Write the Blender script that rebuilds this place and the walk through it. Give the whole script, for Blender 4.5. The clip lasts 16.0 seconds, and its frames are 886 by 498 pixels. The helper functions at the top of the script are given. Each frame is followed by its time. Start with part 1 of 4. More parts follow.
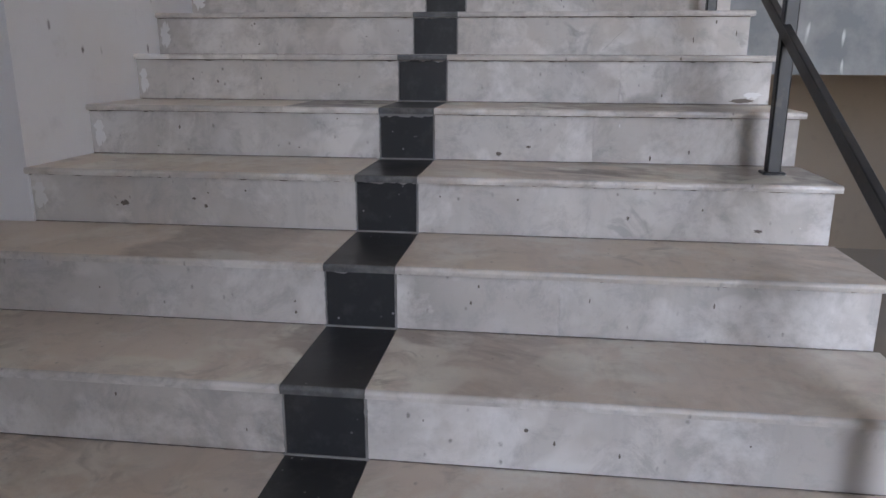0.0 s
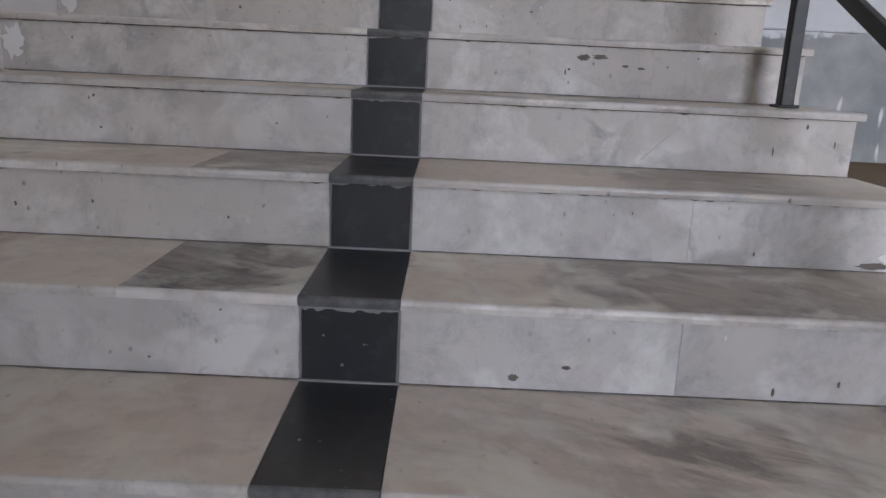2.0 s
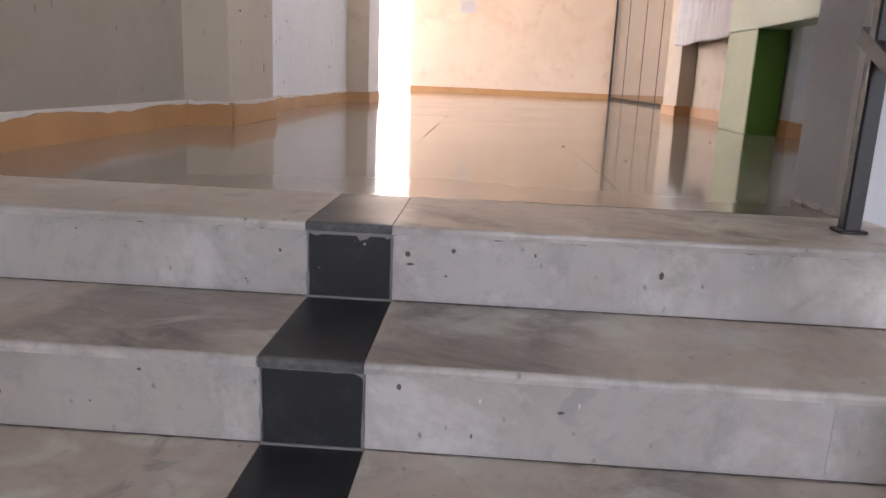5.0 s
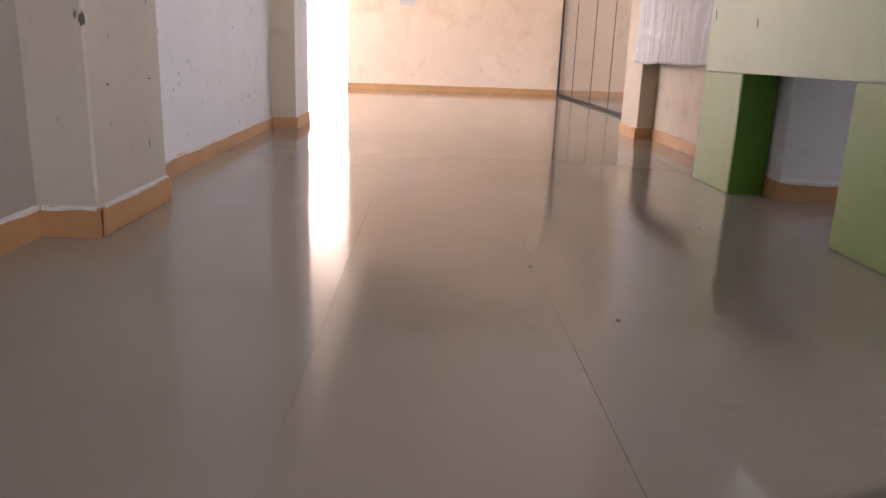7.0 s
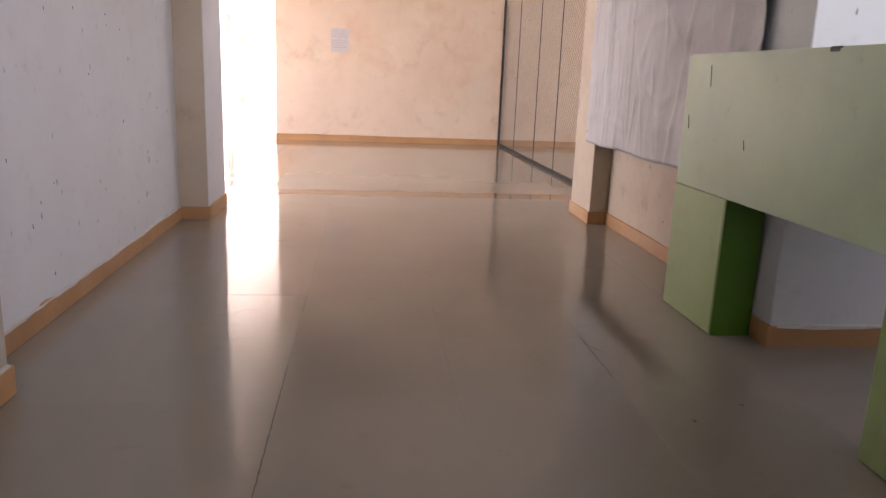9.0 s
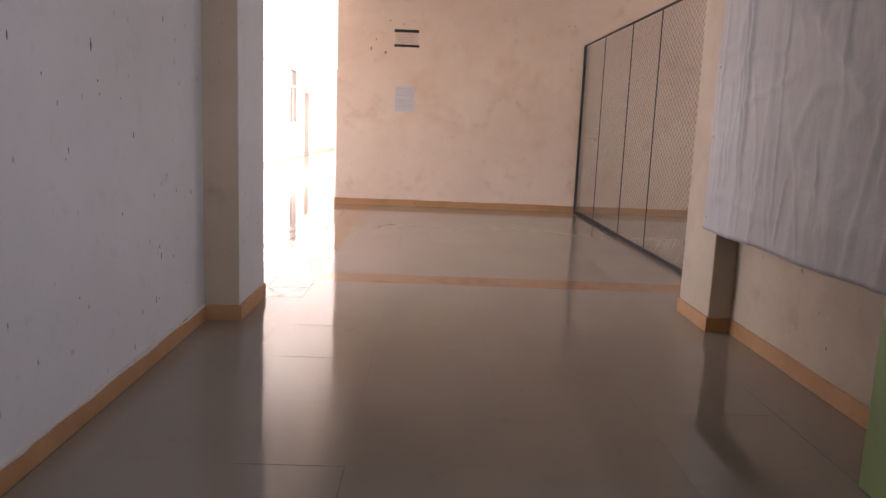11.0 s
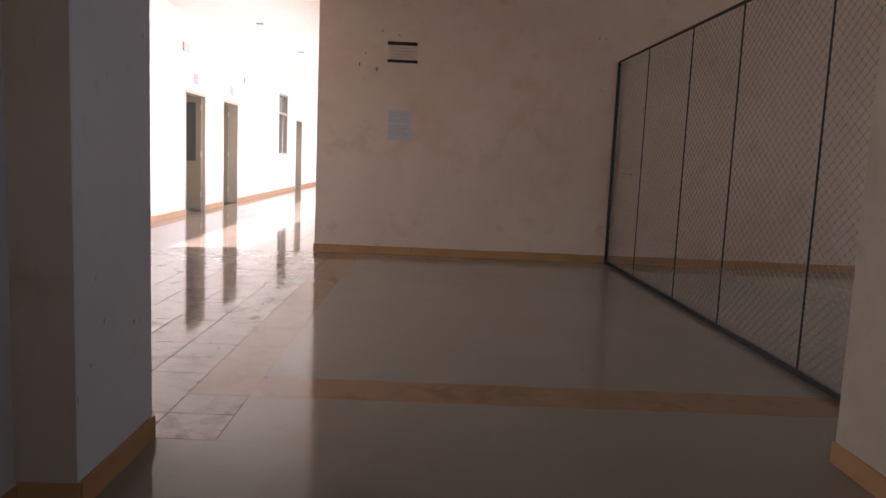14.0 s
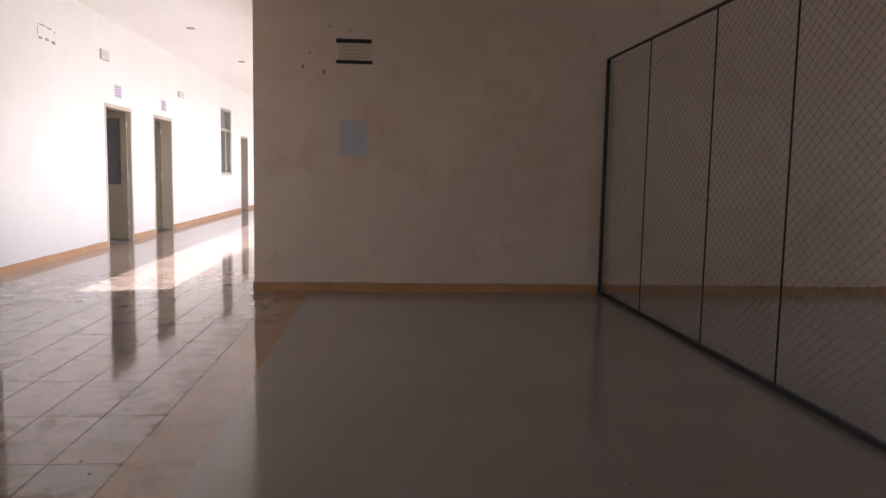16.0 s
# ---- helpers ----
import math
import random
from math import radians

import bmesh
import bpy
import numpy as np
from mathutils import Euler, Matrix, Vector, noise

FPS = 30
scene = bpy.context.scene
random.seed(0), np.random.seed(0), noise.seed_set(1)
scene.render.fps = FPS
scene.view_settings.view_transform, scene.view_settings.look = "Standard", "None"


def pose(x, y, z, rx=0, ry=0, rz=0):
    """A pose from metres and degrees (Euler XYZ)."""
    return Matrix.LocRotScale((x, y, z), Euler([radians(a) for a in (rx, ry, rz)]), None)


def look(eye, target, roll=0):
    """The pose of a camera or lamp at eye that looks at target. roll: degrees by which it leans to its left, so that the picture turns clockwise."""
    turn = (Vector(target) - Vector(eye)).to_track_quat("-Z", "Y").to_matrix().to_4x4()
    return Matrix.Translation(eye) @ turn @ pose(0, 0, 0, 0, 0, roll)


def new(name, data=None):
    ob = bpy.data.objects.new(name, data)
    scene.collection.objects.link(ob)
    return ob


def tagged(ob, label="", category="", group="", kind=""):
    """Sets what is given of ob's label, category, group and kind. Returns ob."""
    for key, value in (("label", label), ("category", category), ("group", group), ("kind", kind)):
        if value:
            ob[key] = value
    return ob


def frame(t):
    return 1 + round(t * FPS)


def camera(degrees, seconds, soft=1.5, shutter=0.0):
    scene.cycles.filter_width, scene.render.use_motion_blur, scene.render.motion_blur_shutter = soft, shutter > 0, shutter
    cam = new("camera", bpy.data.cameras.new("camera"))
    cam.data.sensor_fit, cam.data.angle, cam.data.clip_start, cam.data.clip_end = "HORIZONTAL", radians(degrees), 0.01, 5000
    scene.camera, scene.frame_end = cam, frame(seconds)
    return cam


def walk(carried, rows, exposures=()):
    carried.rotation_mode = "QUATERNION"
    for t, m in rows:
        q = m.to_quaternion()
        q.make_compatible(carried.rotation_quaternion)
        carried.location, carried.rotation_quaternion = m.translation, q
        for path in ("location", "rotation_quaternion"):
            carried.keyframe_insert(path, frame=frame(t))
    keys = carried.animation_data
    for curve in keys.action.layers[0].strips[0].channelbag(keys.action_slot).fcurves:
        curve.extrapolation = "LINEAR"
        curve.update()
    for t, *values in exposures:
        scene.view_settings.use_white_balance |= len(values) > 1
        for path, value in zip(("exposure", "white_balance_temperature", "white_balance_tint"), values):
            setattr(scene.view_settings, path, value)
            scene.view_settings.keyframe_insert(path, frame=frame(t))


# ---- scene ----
cam = camera(61.9, 16.0)
PATH = [
    (0, (0.044, 0.201, 1.252), (-0.2, 2.122, 0.75), 0.2),
    (0.5, (-0.044, 0.399, 1.239), (-0.253, 2.321, 0.727), 0.5),
    (1, (-0.11, 0.651, 1.262), (-0.268, 2.574, 0.733), 2.0),
    (1.5, (-0.176, 0.902, 1.376), (-0.199, 2.833, 0.853), 2.4),
    (2, (-0.178, 1.153, 1.458), (-0.174, 3.094, 0.978), 2.7),
    (2.5, (-0.199, 1.372, 1.587), (-0.261, 3.314, 1.111), 2.7),
    (3, (-0.208, 1.588, 1.703), (-0.14, 3.544, 1.294), 1.2),
    (3.5, (-0.147, 1.761, 1.783), (-0.151, 3.715, 1.358), 1.7),
    (4, (-0.148, 1.981, 1.852), (-0.189, 3.934, 1.421), 2.0),
    (4.5, (-0.122, 2.172, 1.961), (-0.034, 4.101, 1.439), 1.6),
    (5, (-0.083, 2.37, 2.073), (-0.181, 4.316, 1.621), 2.5),
    (5.2, (-0.088, 2.452, 2.1), (-0.212, 4.399, 1.662), 2.5),
    (7.3, (-0.104, 3.263, 2.523), (-0.012, 5.191, 2.001), 1.8),
    (7.5, (-0.087, 3.334, 2.548), (0.023, 5.268, 2.052), 1.6),
    (8, (-0.06, 3.543, 2.676), (-0.062, 5.486, 2.2), 2.6),
    (8.5, (-0.045, 3.751, 2.782), (0.103, 5.7, 2.358), 2.25),
    (8.7, (-0.067, 3.815, 2.829), (0.146, 5.75, 2.373), 2.3),
    (10.8, (-0.08, 4.918, 2.988), (-0.001, 6.883, 2.628), 1.7),
    (11, (-0.088, 5.018, 3.0), (-0.046, 6.99, 2.672), 2.3),
    (11.5, (-0.077, 5.338, 3.008), (0.018, 7.316, 2.729), 2.5),
    (12, (-0.106, 5.677, 3.001), (0.042, 7.656, 2.751), 1.0),
    (12.5, (-0.096, 5.975, 3.012), (-0.041, 7.963, 2.804), 1.8),
    (13, (-0.09, 6.305, 3.017), (0.0, 8.294, 2.829), 2.2),
    (13.5, (-0.1, 6.645, 2.991), (0.038, 8.624, 2.74), 1.2),
    (14, (-0.074, 6.981, 3.012), (-0.039, 8.966, 2.765), 2.5),
    (14.5, (-0.098, 7.314, 2.995), (0.031, 9.297, 2.769), 1.0),
    (15, (-0.09, 7.624, 3.031), (0.102, 9.599, 2.782), 0.3),
    (15.4, (-0.082, 7.915, 3.023), (0.013, 9.899, 2.787), 2.3),
    (15.5, (-0.089, 7.983, 3.025), (0.002, 9.967, 2.79), 2.5),
    (16, (-0.145, 8.384, 3.039), (0.006, 10.368, 2.833), 1.1),
]
EXPOSURES = [(0, 4.2, 6500, 17), (3.5, 4.29, 6480, 18), (5.2, 4.4, 6560, 22), (7.3, 4.24, 6650, 25), (8.7, 4.0, 6600, 25), (11, 3.25, 6500, 26), (12.5, 2.27, 6400, 25), (14.5, 1.6, 6220, 21), (16, 1.29, 6150, 20)]
walk(cam, [(t, look(eye, target, roll)) for t, eye, target, roll in PATH], EXPOSURES)

# ---- light ----
SUN_WAY = Vector((-1.0, -0.24, -1.06))
world = bpy.data.worlds.new("sky")
scene.world = world
world.use_nodes = True
wn = world.node_tree
sky = wn.nodes.new("ShaderNodeTexSky")
sky.sky_type, sky.sun_disc = "NISHITA", False
sky.sun_elevation = math.atan2(1.06, math.hypot(1.0, 0.24))
sky.sun_rotation = math.atan2(1.0, 0.24)
wn.nodes["Background"].inputs["Strength"].default_value = 0.1
wn.links.new(sky.outputs[0], wn.nodes["Background"].inputs[0])
sun = new("sun", bpy.data.lights.new("sun", "SUN"))
sun.data.energy, sun.data.angle, sun.data.color = 5.0, radians(0.53), (1.0, 0.95, 0.87)
sun.matrix_world = Matrix.Translation((6, 20, 12)) @ SUN_WAY.to_track_quat("-Z", "Y").to_matrix().to_4x4()


def sky_opening(name, at, toward, width, height, power, colour=(0.86, 0.93, 1.0)):
    """Area lamp standing in for daylight at an opening; some openings are unseen."""
    lamp = new(name, bpy.data.lights.new(name, "AREA"))
    lamp.data.shape, lamp.data.size, lamp.data.size_y = "RECTANGLE", width, height
    lamp.data.energy, lamp.data.color = power, colour
    lamp.matrix_world = look(at, toward)
    return lamp


# assumed entrance behind the start, placed and sized to light the stairs
sky_opening("entrance_daylight", (1.5, -3.95, 2.8), (0.4, 1.6, 0.8), 3.0, 3.2, 12.0, (0.915, 0.93, 0.98))
sky_opening("verandah_daylight", (-1.2, 19.6, 3.35), (-4.37, 19.6, 2.6), 6.2, 1.3, 55, (1.0, 0.975, 0.96))
sky_opening("verandah_daylight", (-1.2, 26.2, 3.35), (-4.37, 26.2, 2.6), 6.2, 1.3, 55, (1.0, 0.975, 0.96))
# fill for the hall through an added opening out of view
sky_opening("hall_daylight", (-4.34, 11.8, 3.2), (-1.0, 12.6, 2.6), 2.3, 2.0, 12, (1.0, 0.96, 0.92))
sky_opening("verandah_daylight", (-1.2, 33.2, 3.35), (-4.37, 33.2, 2.6), 6.2, 1.3, 55, (1.0, 0.975, 0.96))
sky_opening("bay_window_daylight", (2.58, 5.0, 3.9), (-1.4, 7.6, 3.3), 1.2, 1.5, 2.8, (0.88, 0.92, 1.0))
sky_opening("side_room_daylight", (7.97, 13.0, 3.55), (0.0, 11.0, 2.6), 3.6, 1.7, 3.4, (0.72, 0.86, 1.0))
sky_opening("side_window_daylight", (6.7, 15.8, 3.95), (6.0, 12, 2.5), 1.4, 1.6, 9, (0.85, 0.92, 1.0))

# ---- materials ----


def material(name, build):
    m = bpy.data.materials.new(name)
    m.use_nodes = True
    build(Shader(m.node_tree))
    return m


class Shader:
    """Short ways to lay nodes."""

    def __init__(self, tree):
        self.tree = tree
        self.bsdf = tree.nodes["Principled BSDF"]

    def node(self, kind, links=(), **values):
        n = self.tree.nodes.new("ShaderNode" + kind)
        for key, value in values.items():
            if key in n.inputs:
                n.inputs[key].default_value = value
            else:
                setattr(n, key, value)
        for socket, source in links:
            self.tree.links.new(source, n.inputs[socket])
        return n

    def place(self, scale=(1, 1, 1), space="Object"):
        src = self.node("TexCoord").outputs[space]
        return self.node("Mapping", [("Vector", src)], Scale=scale).outputs[0]

    def world_place(self, scale=(1, 1, 1)):
        src = self.node("NewGeometry").outputs["Position"]
        return self.node("Mapping", [("Vector", src)], Scale=scale).outputs[0]

    def flat(self, su, sv, kind="wall"):
        """Two coordinates that run along upright walls, or over treads and risers."""
        xyz = self.node("SeparateXYZ", [("Vector", self.node("NewGeometry").outputs["Position"])]).outputs
        u, v = (self.math("ADD", xyz[0], xyz[1]), xyz[2]) if kind == "wall" else (xyz[0], self.math("ADD", xyz[1], xyz[2]))
        return self.node("CombineXYZ", [("X", self.math("MULTIPLY", u, su)), ("Y", self.math("MULTIPLY", v, sv))]).outputs[0]

    def noise(self, where, scale, detail=4.0, rough=0.55, distortion=0.0):
        n = self.node("TexNoise", [("Vector", where)], Scale=scale, Detail=detail, Roughness=rough, Distortion=distortion)
        return n.outputs[0]

    def ramp(self, value, *stops):
        r = self.node("ValToRGB", [("Fac", value)])
        e = r.color_ramp.elements
        while len(e) < len(stops):
            e.new(0.5)
        for el, (pos, col) in zip(e, stops):
            el.position = pos
            el.color = (*col, 1) if isinstance(col, tuple) else (col, col, col, 1)
        return r.outputs[0]

    def mix(self, fac, a, b, blend="MIX"):
        m = self.tree.nodes.new("ShaderNodeMix")
        m.data_type, m.blend_type = "RGBA", blend
        for index, v in ((0, fac), (6, a), (7, b)):
            if isinstance(v, (int, float)):
                m.inputs[index].default_value = v
            elif isinstance(v, tuple):
                m.inputs[index].default_value = (*v, 1)
            else:
                self.tree.links.new(v, m.inputs[index])
        return m.outputs[2]

    def math(self, op, a, b=0.0):
        m = self.node("Math", operation=op)
        for i, v in enumerate((a, b)):
            if isinstance(v, (int, float)):
                m.inputs[i].default_value = v
            else:
                self.tree.links.new(v, m.inputs[i])
        return m.outputs[0]

    def finish(self, colour=None, rough=None, bump=None, strength=0.2, distance=0.005, metal=0.0, **more):
        for key, v in (("Base Color", colour), ("Roughness", rough)):
            if v is None:
                continue
            if isinstance(v, (int, float)):
                self.bsdf.inputs[key].default_value = v
            elif isinstance(v, tuple):
                self.bsdf.inputs[key].default_value = (*v, 1)
            else:
                self.tree.links.new(v, self.bsdf.inputs[key])
        self.bsdf.inputs["Metallic"].default_value = metal
        if bump is not None:
            b = self.node("Bump", [("Height", bump)], Strength=strength, Distance=distance)
            self.tree.links.new(b.outputs[0], self.bsdf.inputs["Normal"])
        for key, v in more.items():
            self.bsdf.inputs[key.replace("_", " ")].default_value = v


def painted_wall(base, dirt, scuffs=0.5, rough=0.55, stains=None):
    def build(s):
        p = s.world_place()
        cloud = s.noise(p, 0.9, 5, 0.6)
        col = s.mix(s.ramp(cloud, (0.35, 0.0), (0.75, 0.55)), base, dirt)
        fine = s.noise(p, 9, 6, 0.7)
        col = s.mix(s.ramp(fine, (0.58, 0.0), (0.8, 0.35)), col, tuple(c * 0.72 for c in dirt))
        if stains:
            # damp rusty blotches and soft grey smudges
            blotch = s.math("MULTIPLY", s.ramp(s.noise(p, 3.2, 4, 0.55, 0.3), (0.45, 0.0), (0.7, 0.36)), s.ramp(s.noise(p, 1.1, 2), (0.46, 0.0), (0.58, 1.0)))
            col = s.mix(blotch, col, stains)
            smudge = s.math("MULTIPLY", s.ramp(s.noise(p, 4.5, 4, 0.55), (0.52, 0.0), (0.72, 0.36)), s.ramp(s.noise(p, 1.7, 2), (0.52, 0.0), (0.62, 1.0)))
            col = s.mix(smudge, col, tuple(c * f for c, f in zip(dirt, (0.66, 0.58, 0.5))))
        # short upright knocks and scratches
        cells = s.node("TexVoronoi", [("Vector", s.flat(7.0, 2.8))], Scale=1.0, Randomness=1.0, voronoi_dimensions="2D")
        mark = s.ramp(s.math("ADD", cells.outputs["Distance"], s.math("MULTIPLY", s.math("SUBTRACT", s.noise(p, 40, 3, 0.7), 0.5), 0.15)), (0.0, 1.0), (0.042, 0.0))
        pick = s.ramp(s.noise(p, 2.3, 2), (0.54 - scuffs * 0.1, 0.0), (0.66 - scuffs * 0.1, min(1.0, scuffs)))
        col = s.mix(s.math("MULTIPLY", mark, pick), col, (0.09, 0.08, 0.075))
        relief = s.mix(0.3, s.noise(p, 45, 5, 0.6), s.noise(p, 3, 3))
        s.finish(col, s.ramp(fine, (0.3, rough - 0.08), (0.8, rough + 0.15)), relief, 0.35, 0.006)
    return build


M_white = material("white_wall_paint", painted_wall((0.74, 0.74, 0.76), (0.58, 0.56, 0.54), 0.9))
M_cream = material("cream_wall_paint", painted_wall((0.76, 0.70, 0.61), (0.62, 0.54, 0.45), 0.5))
M_peach = material("peach_wall_paint", painted_wall((0.77, 0.61, 0.475), (0.60, 0.445, 0.33), 0.35, stains=(0.62, 0.37, 0.22)))
M_corridor = material("corridor_wall_paint", painted_wall((0.82, 0.80, 0.76), (0.76, 0.72, 0.66), 0.15))
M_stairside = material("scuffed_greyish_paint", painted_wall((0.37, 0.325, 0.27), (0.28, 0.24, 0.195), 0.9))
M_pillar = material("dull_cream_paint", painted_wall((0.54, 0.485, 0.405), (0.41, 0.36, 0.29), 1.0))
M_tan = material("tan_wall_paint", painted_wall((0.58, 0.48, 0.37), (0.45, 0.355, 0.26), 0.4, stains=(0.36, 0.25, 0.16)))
M_brown = material("shaded_wall_brown", painted_wall((0.20, 0.145, 0.10), (0.15, 0.12, 0.10), 0.3))
M_ceiling = material("ceiling_distemper", painted_wall((0.86, 0.84, 0.80), (0.8, 0.77, 0.72), 0.0, 0.8))


def two_tone(s):
    p = s.world_place()
    n = s.noise(p, 3.0, 6, 0.65)
    height = s.node("SeparateXYZ", [("Vector", p)]).outputs[2]
    edge = s.math("ADD", height, s.math("MULTIPLY", s.math("SUBTRACT", s.noise(p, 14, 4), 0.5), 0.12))
    low = s.ramp(s.math("SUBTRACT", edge, 1.13), (0.495, 1.0), (0.505, 0.0))
    white = s.mix(s.ramp(n, (0.4, 0.0), (0.75, 0.5)), (0.56, 0.58, 0.605), (0.42, 0.42, 0.43))
    cement = s.mix(s.ramp(s.noise(p, 6, 5), (0.4, 0.0), (0.7, 1.0)), (0.22, 0.23, 0.24), (0.36, 0.36, 0.36))
    drip = s.ramp(s.noise(s.world_place((9, 9, 1.6)), 1.3, 3), (0.66, 0.0), (0.7, 0.9))
    col = s.mix(low, white, s.mix(drip, cement, (0.68, 0.68, 0.68)))
    s.finish(col, 0.75, s.noise(p, 60, 5), 0.4, 0.006)


M_stairwall = material("cement_and_whitewash", two_tone)


def marble(tint, vein, amount, polish, patch=None, front=0.0, soil=1.0):
    def build(s):
        p = s.world_place()
        shift = s.node("ObjectInfo").outputs["Random"]
        moved = s.node("VectorMath", [("Vector", p)], operation="ADD")
        s.tree.links.new(s.node("CombineXYZ", [("X", s.math("MULTIPLY", shift, 7.0)), ("Y", s.math("MULTIPLY", shift, 3.0))]).outputs[0], moved.inputs[1])
        q = moved.outputs[0]
        base = s.mix(s.ramp(s.noise(q, 2.2, 4, 0.55, 0.4), (0.35, 0.0), (0.7, 0.75)), tint, tuple(c * 0.78 for c in tint))
        base = s.mix(s.ramp(shift, (0.0, 0.0), (1.0, 0.6)), base, tuple(c * f for c, f in zip(tint, (0.86, 0.82, 0.76))))
        # grey streaks that run slantwise through the slab
        spun = s.node("Mapping", [("Vector", q)], Rotation=(0.0, 0.3, 0.5)).outputs[0]
        turned = s.node("Mapping", [("Vector", spun)], Scale=(1.0, 3.4, 1.8)).outputs[0]
        streak = s.noise(turned, 3.2, 9, 0.66, 0.35)
        zone = s.ramp(s.noise(q, 1.15, 2, 0.4), (0.52 - amount * 0.2, 0.0), (0.64 - amount * 0.2, 1.0))
        vein_mask = s.math("MULTIPLY", s.ramp(streak, (0.42, 0.0), (0.58, 0.9)), zone)
        col = s.mix(vein_mask, base, vein)
        if patch:
            # a slab of darker, cloudy grey stone let into the tread
            xyz = s.node("SeparateXYZ", [("Vector", p)]).outputs
            u = s.math("SUBTRACT", xyz[0], s.math("MULTIPLY", s.math("SUBTRACT", xyz[1], front), 0.1))
            u = s.math("ADD", u, s.math("MULTIPLY", s.math("SUBTRACT", s.noise(p, 7, 5, 0.6), 0.5), 0.16))
            rise = s.ramp(s.math("SUBTRACT", u, patch[0] - 0.5), (0.49, 0.0), (0.53, 1.0))
            fall = s.ramp(s.math("SUBTRACT", u, patch[1] - 0.5), (0.44, 1.0), (0.56, 0.0))
            cloudy = s.mix(s.ramp(s.noise(turned, 7.5, 10, 0.72, 0.7), (0.40, 0.0), (0.64, 1.0)), (0.065, 0.06, 0.062), (0.31, 0.28, 0.26))
            col = s.mix(s.math("MULTIPLY", s.math("MULTIPLY", rise, fall), patch[2]), col, cloudy)
        # scuffs, drips and small dark chips
        daub = s.math("MULTIPLY", s.ramp(s.noise(q, 6.5, 3, 0.5, 0.6), (0.50, 0.0), (0.60, 0.6)), s.ramp(s.noise(q, 1.3, 2), (0.44, 0.0), (0.56, 1.0)))
        col = s.mix(daub, col, tuple(min(0.85, c * 1.3) for c in tint))
        smear = s.math("MULTIPLY", s.ramp(s.noise(q, 11, 5, 0.6, 0.8), (0.56, 0.0), (0.66, 0.7)), s.ramp(s.noise(q, 2.6, 2), (0.48, 0.0), (0.6, 1.0)))
        col = s.mix(smear, col, tuple(c * 0.45 for c in tint))
        film = s.ramp(s.noise(q, 1.9, 5, 0.6), (0.42, 0.0), (0.68, 0.55))
        col = s.mix(film, col, tuple(c * f for c, f in zip(tint, (0.72, 0.67, 0.62))))
        drip = s.ramp(s.noise(s.flat(16, 2.2, "step"), 1.0, 4, 0.6), (0.56, 0.0), (0.74, 0.4))
        col = s.mix(drip, col, tuple(c * 0.6 for c in tint))
        scuff = s.ramp(s.noise(q, 9, 9, 0.78, 0.5), (0.49, 0.0), (0.64, 0.65 * soil))
        col = s.mix(scuff, col, tuple(c * 0.52 for c in tint))
        pale = s.ramp(s.noise(q, 4.5, 7, 0.68, 0.3), (0.52, 0.0), (0.64, 0.65 * soil))
        col = s.mix(pale, col, tuple(min(0.8, c * 1.28) for c in tint))
        cells = s.node("TexVoronoi", [("Vector", s.flat(15, 9, "step"))], Scale=1.0, voronoi_dimensions="2D")
        ragged = s.math("ADD", cells.outputs["Distance"], s.math("MULTIPLY", s.math("SUBTRACT", s.noise(p, 60, 4, 0.7), 0.5), 0.22))
        chip = s.math("MULTIPLY", s.ramp(ragged, (0.0, 1.0), (0.055, 0.0)), s.ramp(s.noise(q, 3.1, 2), (0.45, 0.0), (0.58, 0.85 * soil * soil)))
        col = s.mix(chip, col, (0.06, 0.05, 0.045))
        rough = s.mix(s.noise(q, 8, 4), (polish,) * 3, (polish + 0.25,) * 3)
        s.finish(col, rough, s.noise(q, 30, 5), 0.12, 0.003)
    return build


M_tread = material("worn_cream_marble", marble((0.74, 0.655, 0.575), (0.20, 0.165, 0.14), -0.2, 0.29, soil=0.65))
# nosing tone holds both its wear and the front light it catches
M_edge = material("worn_lit_marble_edge", marble((0.60, 0.575, 0.55), (0.42, 0.39, 0.36), 0.0, 0.29))
M_riser = material("white_marble", marble((0.57, 0.55, 0.535), (0.36, 0.335, 0.31), 0.15, 0.42, soil=0.85))


def black_stone(s):
    p = s.world_place()
    dust = s.ramp(s.noise(p, 22, 6, 0.7), (0.52, 0.0), (0.8, 0.5))
    col = s.mix(dust, (0.03, 0.031, 0.034), (0.095, 0.096, 0.098))
    cells = s.node("TexVoronoi", [("Vector", p)], Scale=42.0)
    fleck = s.math("MULTIPLY", s.ramp(cells.outputs["Distance"], (0.08, 1.0), (0.13, 0.0)), s.ramp(s.noise(p, 9, 3), (0.56, 0.0), (0.62, 0.8)))
    col = s.mix(fleck, col, (0.4, 0.4, 0.4))
    s.finish(col, s.ramp(s.noise(p, 7, 4), (0.3, 0.31), (0.7, 0.44)), s.noise(p, 50, 4), 0.1, 0.002, Specular_IOR_Level=0.45)


M_black = material("black_granite", black_stone)


def rubbed_black(s):
    p = s.world_place()
    s.finish(s.mix(s.ramp(s.noise(p, 30, 6, 0.7), (0.4, 0.0), (0.7, 1.0)), (0.085, 0.087, 0.09), (0.17, 0.17, 0.17)), 0.5, s.noise(p, 60, 4), 0.1, 0.002)


M_black_edge = material("rubbed_granite_edge", rubbed_black)


def mortar(s):
    p = s.world_place()
    s.finish(s.mix(s.noise(p, 30, 5), (0.15, 0.145, 0.14), (0.36, 0.35, 0.34)), 0.9, s.noise(p, 80, 4), 0.5, 0.004)


M_mortar = material("grey_cement", mortar)


